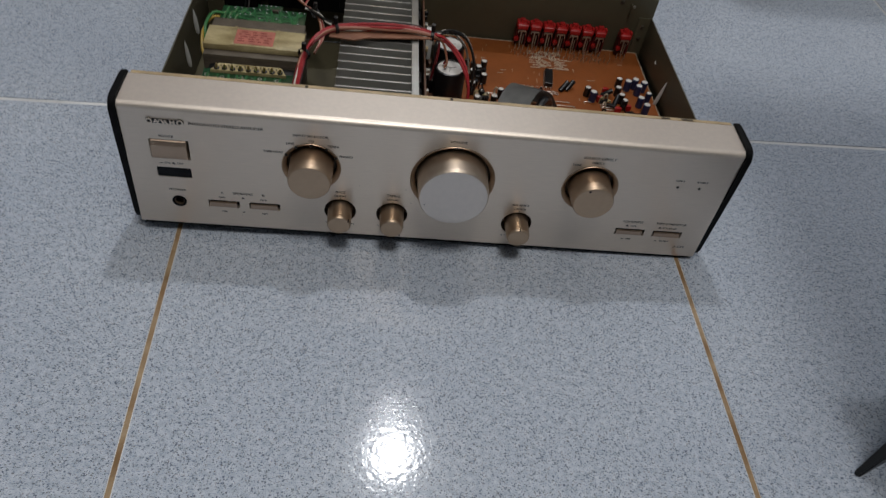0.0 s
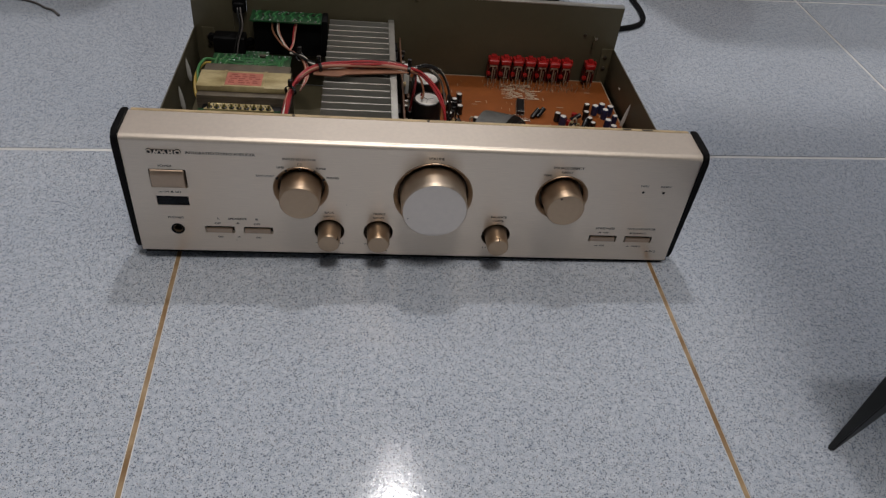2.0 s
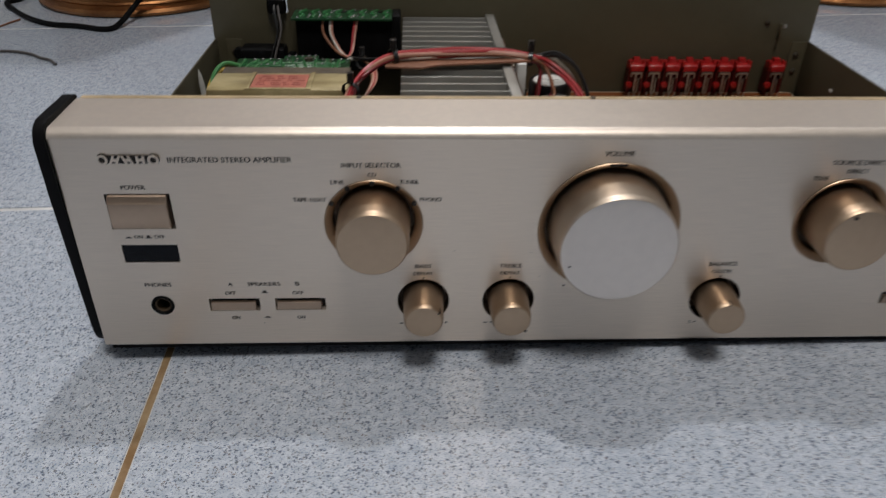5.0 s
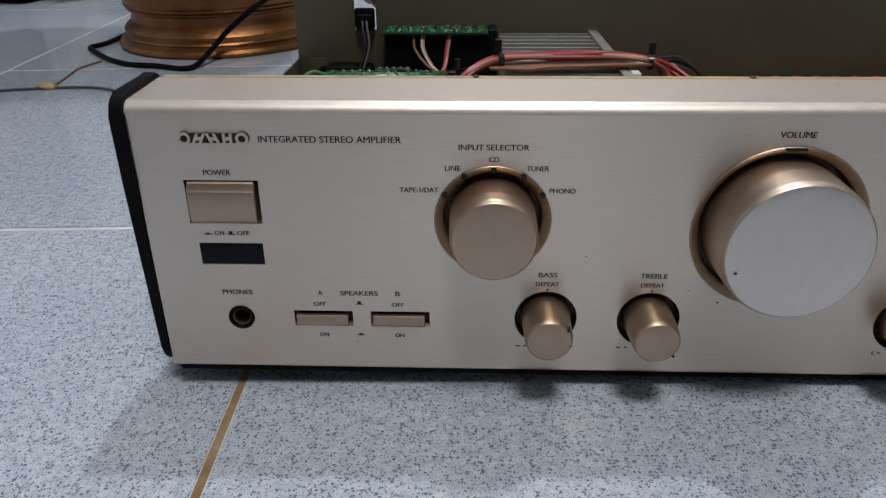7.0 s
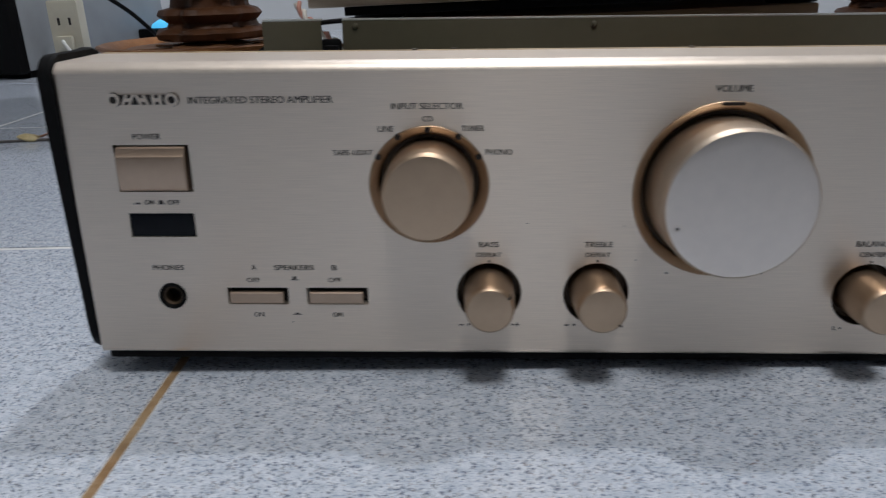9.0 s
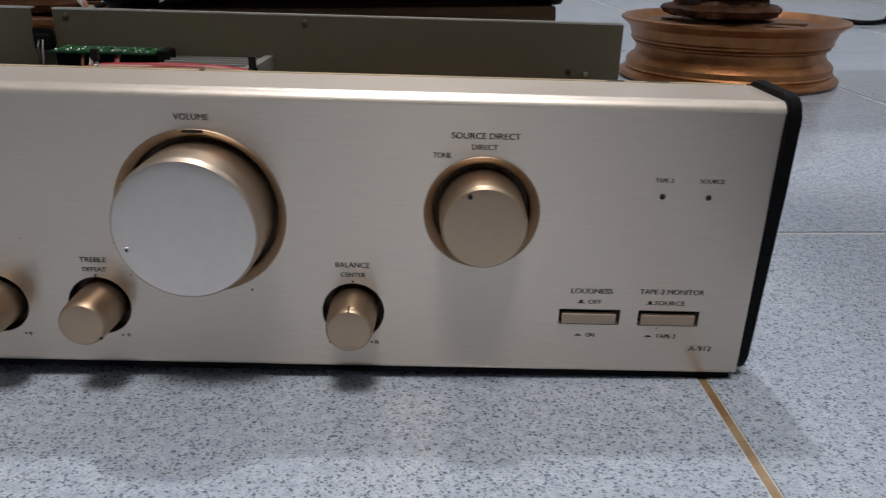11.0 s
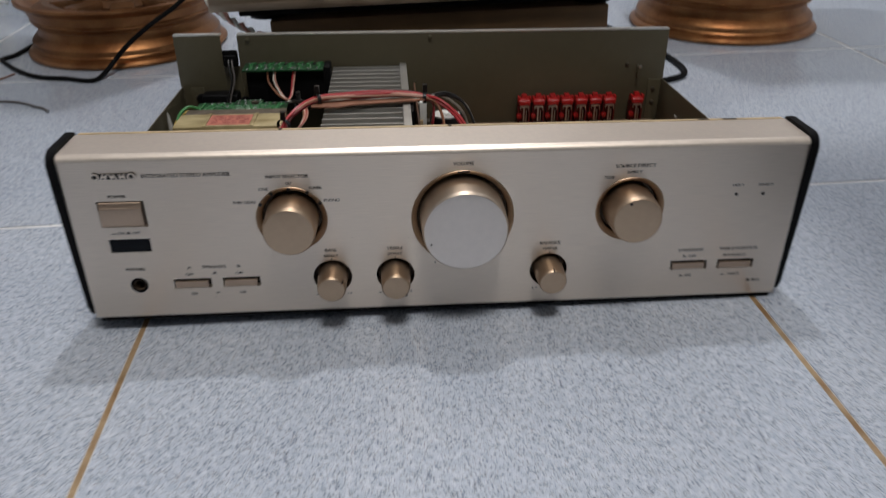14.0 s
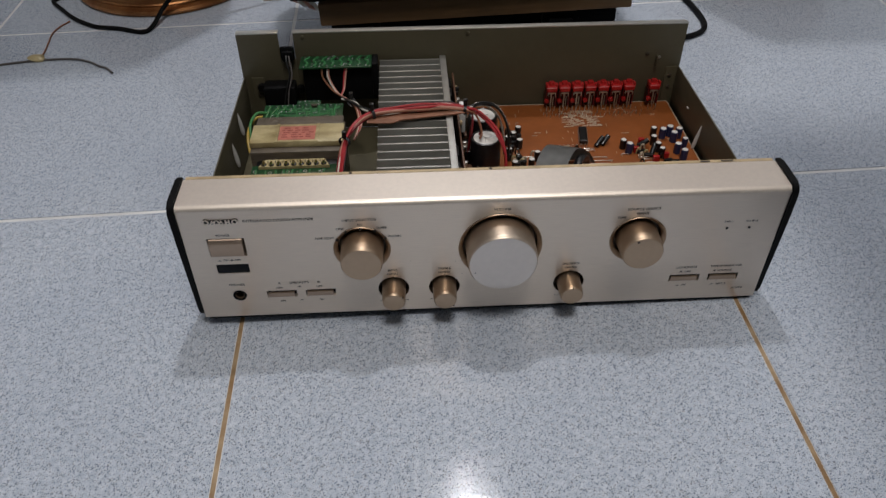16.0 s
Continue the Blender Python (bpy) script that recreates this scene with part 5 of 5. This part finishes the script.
def build_cables():
    loose_cord("mains_cable", BLACKPLASTIC, [(-0.535, 0.78, 0.003), (-0.548, 0.728, 0.003), (-0.553, 0.67, 0.003), (-0.562, 0.65, 0.003), (-0.544, 0.624, 0.003), (-0.511, 0.586, 0.003), (-0.4765, 0.56, 0.003), (-0.441, 0.55, 0.003), (-0.408, 0.537, 0.003), (-0.397, 0.55, 0.004), (-0.386, 0.578, 0.016), (-0.367, 0.582, 0.034), (-0.337, 0.588, 0.056), (-0.31, 0.6, 0.072), (-0.27, 0.62, 0.095), (-0.2, 0.66, 0.1)], 0.0029, "black mains cable drooping over the wheel rim")
    loose_cord("mains_cable", BLACKPLASTIC, [(0.29, 0.74, 0.004), (0.308, 0.675, 0.004), (0.323, 0.62, 0.0039), (0.334, 0.56, 0.0038), (0.3365, 0.5, 0.0037), (0.325, 0.469, 0.0037), (0.296, 0.453, 0.0037), (0.25, 0.442, 0.0037), (0.21, 0.43, 0.0037)], 0.0036, "black power cord looping beside the amplifier")
    loose_cord("thin_wire", WIRE["grey"], [(-0.66, 0.444, 0.0016), (-0.6, 0.456, 0.0016), (-0.55, 0.467, 0.0016), (-0.505, 0.472, 0.0016), (-0.475, 0.47, 0.0016), (-0.453, 0.46, 0.0016), (-0.44, 0.449, 0.0016), (-0.429, 0.443, 0.0016), (-0.418, 0.43, 0.0016)], 0.0014, "thin dark grey wire lying on the tiles", "wire")
    loose_cord("thin_wire", WIRE["brown"], [(-0.52, 0.475, 0.0042), (-0.522, 0.492, 0.0014), (-0.526, 0.52, 0.0012), (-0.53, 0.548, 0.0012), (-0.526, 0.568, 0.0012), (-0.518, 0.583, 0.0016)], 0.001, "short brown wire end on the tiles", "wire")
    bm = bmesh.new()
    bmesh.ops.create_icosphere(bm, subdivisions=3, radius=0.011)
    for v in bm.verts:
        v.co *= 1 + 0.45 * noise.noise(v.co * 110)
        v.co.y, v.co.z = v.co.y * 0.55, max(v.co.z * 0.4, -0.003)
    knot = part("tape_knot", bm, TAPE)
    knot.location = (-0.524, 0.4735, 0.0035)
    tagged(knot, "crumpled yellowed tape round the wire joint on the tiles", "tape")
    for k in range(2):
        pts = []
        for i in range(30):
            t = i / 29
            a = i * 1.25 + math.pi * k
            pts.append((-0.235 + 0.095 * t ** 1.3 + 0.0016 * math.cos(a), 0.46 - 0.03 * t + 0.0016 * math.cos(a), 0.07 + 0.055 * (1 - t) ** 1.6 + 0.0024 * math.sin(a)))
        loose_cord("twisted_cable", WIRE["white"] if k else WIRE["pink"], pts, 0.0022, "pale strand of a twisted pair cable", "cable")


def build_far_things():
    c = thing("tower_case", pose(-0.835, 1.01, 0, 0, 0, -14), "black-fronted grey tower case on the tiles", "computer case")
    block("body", GREYMETAL, c, -0.2, 0.0, 0.012, 0.4, 0.012, 0.42, 0.003, "grey side panel")
    block("front", BLACKPLASTIC, c, -0.2, 0.001, -0.012, 0.012, 0.008, 0.42, 0.006, "black front")
    block("plinth", BLACKPLASTIC, c, -0.195, -0.004, 0.014, 0.39, 0.0, 0.0118, 0.002, "black plinth")
    p = thing("power_strip", pose(-0.768, 1.055, 0, 0, 0, 8), "cream power strip standing on end against the case", "power strip")
    block("body", CREAM, p, -0.025, 0.025, -0.018, 0.018, 0, 0.125, 0.003)
    for k in range(2):
        z = 0.03 + k * 0.055
        for x in (-0.009, 0.009):
            block("socket", WELL, p, x - 0.002, x + 0.002, -0.0186, -0.0178, z, z + 0.012)
    block("plug", CREAM, p, -0.014, 0.012, -0.034, -0.0188, 0.045, 0.068, 0.004, "white plug in the strip")
    cord("plug_lead", WHITE, p, [(-0.002, -0.034, 0.06), (0.004, -0.044, 0.055), (0.016, -0.046, 0.035), (0.03, -0.043, 0.012), (0.05, -0.035, 0.004)], 0.003, 8, "white lead of the plug")
    loose_cord("adapter_cable", BLACKPLASTIC, [(-0.765, 1.06, 0.129), (-0.755, 1.08, 0.138), (-0.735, 1.12, 0.132), (-0.715, 1.18, 0.1), (-0.702, 1.24, 0.06), (-0.7, 1.29, 0.03), (-0.705, 1.309, 0.022)], 0.004, "black cable arching from the power strip to the adapter")
    bm = bmesh.new()
    bmesh.ops.create_icosphere(bm, subdivisions=3, radius=0.045)
    for v in bm.verts:
        v.co *= 1 + 0.25 * noise.noise(v.co * 22)
        v.co.z = max(v.co.z * 0.9, -0.04)
    b = part("plastic_bag", bm, BLUEBAG)
    b.location = (-0.81, 1.33, 0.045)
    tagged(b, "crumpled dark blue plastic bag on the tiles", "bag")
    glow = material("cyan_display", (0.1, 0.5, 0.8), 0.4)
    glow.node_tree.nodes["Principled BSDF"].inputs["Emission Color"].default_value = (0.1, 0.6, 1, 1)
    glow.node_tree.nodes["Principled BSDF"].inputs["Emission Strength"].default_value = 0.5
    q = thing("adapter", pose(-0.71, 1.31, 0), "black adapter with a lit cyan indicator", "adapter")
    block("body", BLACKPLASTIC, q, -0.07, 0.07, 0, 0.05, 0, 0.06, 0.006)
    bm = bmesh.new()
    lathe(bm, [(0, 0.018), (0.012, 0.016), (0.02, 0.008), (0.022, 0)], Matrix.LocRotScale((0.01, 0.02, 0.061), None, (1.8, 1, 1)), 20)
    part("indicator", bm, glow, q, "lit cyan dome")


def build_stool():
    s = thing("plastic_stool", pose(0.44, -0.1, 0), "dark grey plastic stool with splayed tapering legs", "stool")
    DARK = material("dark_grey_plastic", (0.03, 0.033, 0.036), 0.45, 0, 0.25, 30, 0.1, 300)
    block("seat", DARK, s, -0.184, 0.17, -0.2, 0.18, 0.42, 0.45, 0.012)
    for foot, head in (((-0.157, -0.086), (0.03, 0.05)), ((0.19, 0.25), (0.14, 0.12)), ((0.24, -0.24), (0.15, -0.15)), ((-0.1, -0.33), (-0.05, -0.17))):
        bm = bmesh.new()
        f, h = Vector((*foot, 0)), Vector((*head, 0.42))
        rows = []
        for t in (0, 0.15, 0.42, 0.7, 1):
            c = f.lerp(h, t)
            w = 0.005 + 0.1 * min(1.0, 2.4 * t)
            d = 0.004 + 0.03 * t
            rows.append([bm.verts.new(c + Vector(o)) for o in ((0, 0, 0), (w, 0.2 * w, 0), (w, 0.2 * w - d, 0), (w * 0.3, -d, 0))])
        bm.faces.new(rows[0])
        bm.faces.new(rows[-1][::-1])
        for a, b in zip(rows, rows[1:]):
            for i in range(4):
                bm.faces.new((a[i], a[(i + 1) % 4], b[(i + 1) % 4], b[i]))
        bmesh.ops.bevel(bm, geom=list(bm.edges), offset=0.001, segments=2, affect="EDGES")
        part("leg", bm, DARK, s, "tapering splayed leg")


def build_far_right():
    loose_cord("floor_cable", BLACKPLASTIC, [(0.86, 1.75, 0.004), (0.93, 1.66, 0.004), (1.0, 1.5, 0.004), (1.03, 1.42, 0.004), (1.1, 1.46, 0.004), (1.2, 1.6, 0.004), (1.34, 1.74, 0.004)], 0.006, "black cable lying loose on the tiles")
    bm = bmesh.new()
    bmesh.ops.create_icosphere(bm, subdivisions=3, radius=0.07)
    for v in bm.verts:
        v.co *= 1 + 0.35 * noise.noise(v.co * 18)
        v.co.z = max(v.co.z * 0.3, -0.018)
    ob = part("plastic_bag", bm, CREAM)
    ob.location = (1.17, 1.43, 0.0185)
    tagged(ob, "crumpled pale yellowish plastic bag lying on the tiles", "bag")


build_far_right()
build_second_amplifier()
build_board()
build_wheel()
build_stand()
build_cables()
build_far_things()
build_stool()


# ---- floor tiles, last ----
def build_floor():
    r = ROOM
    bm = bmesh.new()
    box(bm, r["x0"] - 0.12, r["x1"] + 0.12, r["y0"] - 0.12, r["y1"] + 0.12, -0.02, -0.0006)
    floor = part("floor", bm, GROUT, None)
    tagged(floor, "pale blue speckled glazed tile floor with brown-stained joints", "floor", kind="structure")
    pitch, gap = 0.4032, 0.0034
    bm = bmesh.new()
    a = (pitch - gap) / 2
    box(bm, -a, a, -a, a, -0.008, 0.0)
    bmesh.ops.bevel(bm, geom=[e for e in bm.edges if all(v.co.z > -0.001 for v in e.verts)], offset=0.0007, segments=2, affect="EDGES")
    tile = finish("tile", bm, TILE, 30)
    grid = pose(0, 0, 0, 0, 0, math.degrees(0.0198))
    for u, v0, v1 in ((-0.1964, -1.2, 0.1), (-0.1964 + pitch, -1.2, 0.1)):
        bm = bmesh.new()
        box(bm, u - 0.00166, u + 0.00166, v0, v1, -0.0045, -0.0003)
        joint = part("stained_joint", bm, STAIN, floor, "brown-stained tile joint")
        joint.matrix_basis = grid
    for i in range(-9, 6):
        for j in range(-14, 7):
            m = grid @ pose(-0.1964 + pitch * (i + 0.5), 0.1597 + pitch * (j + 0.5), 0)
            p = m.translation
            if r["x0"] - 0.2 < p.x < r["x1"] + 0.2 and r["y0"] - 0.2 < p.y < r["y1"] + 0.2:
                ob = new("tile", tile)
                ob.parent = floor
                ob.matrix_basis = m


build_floor()
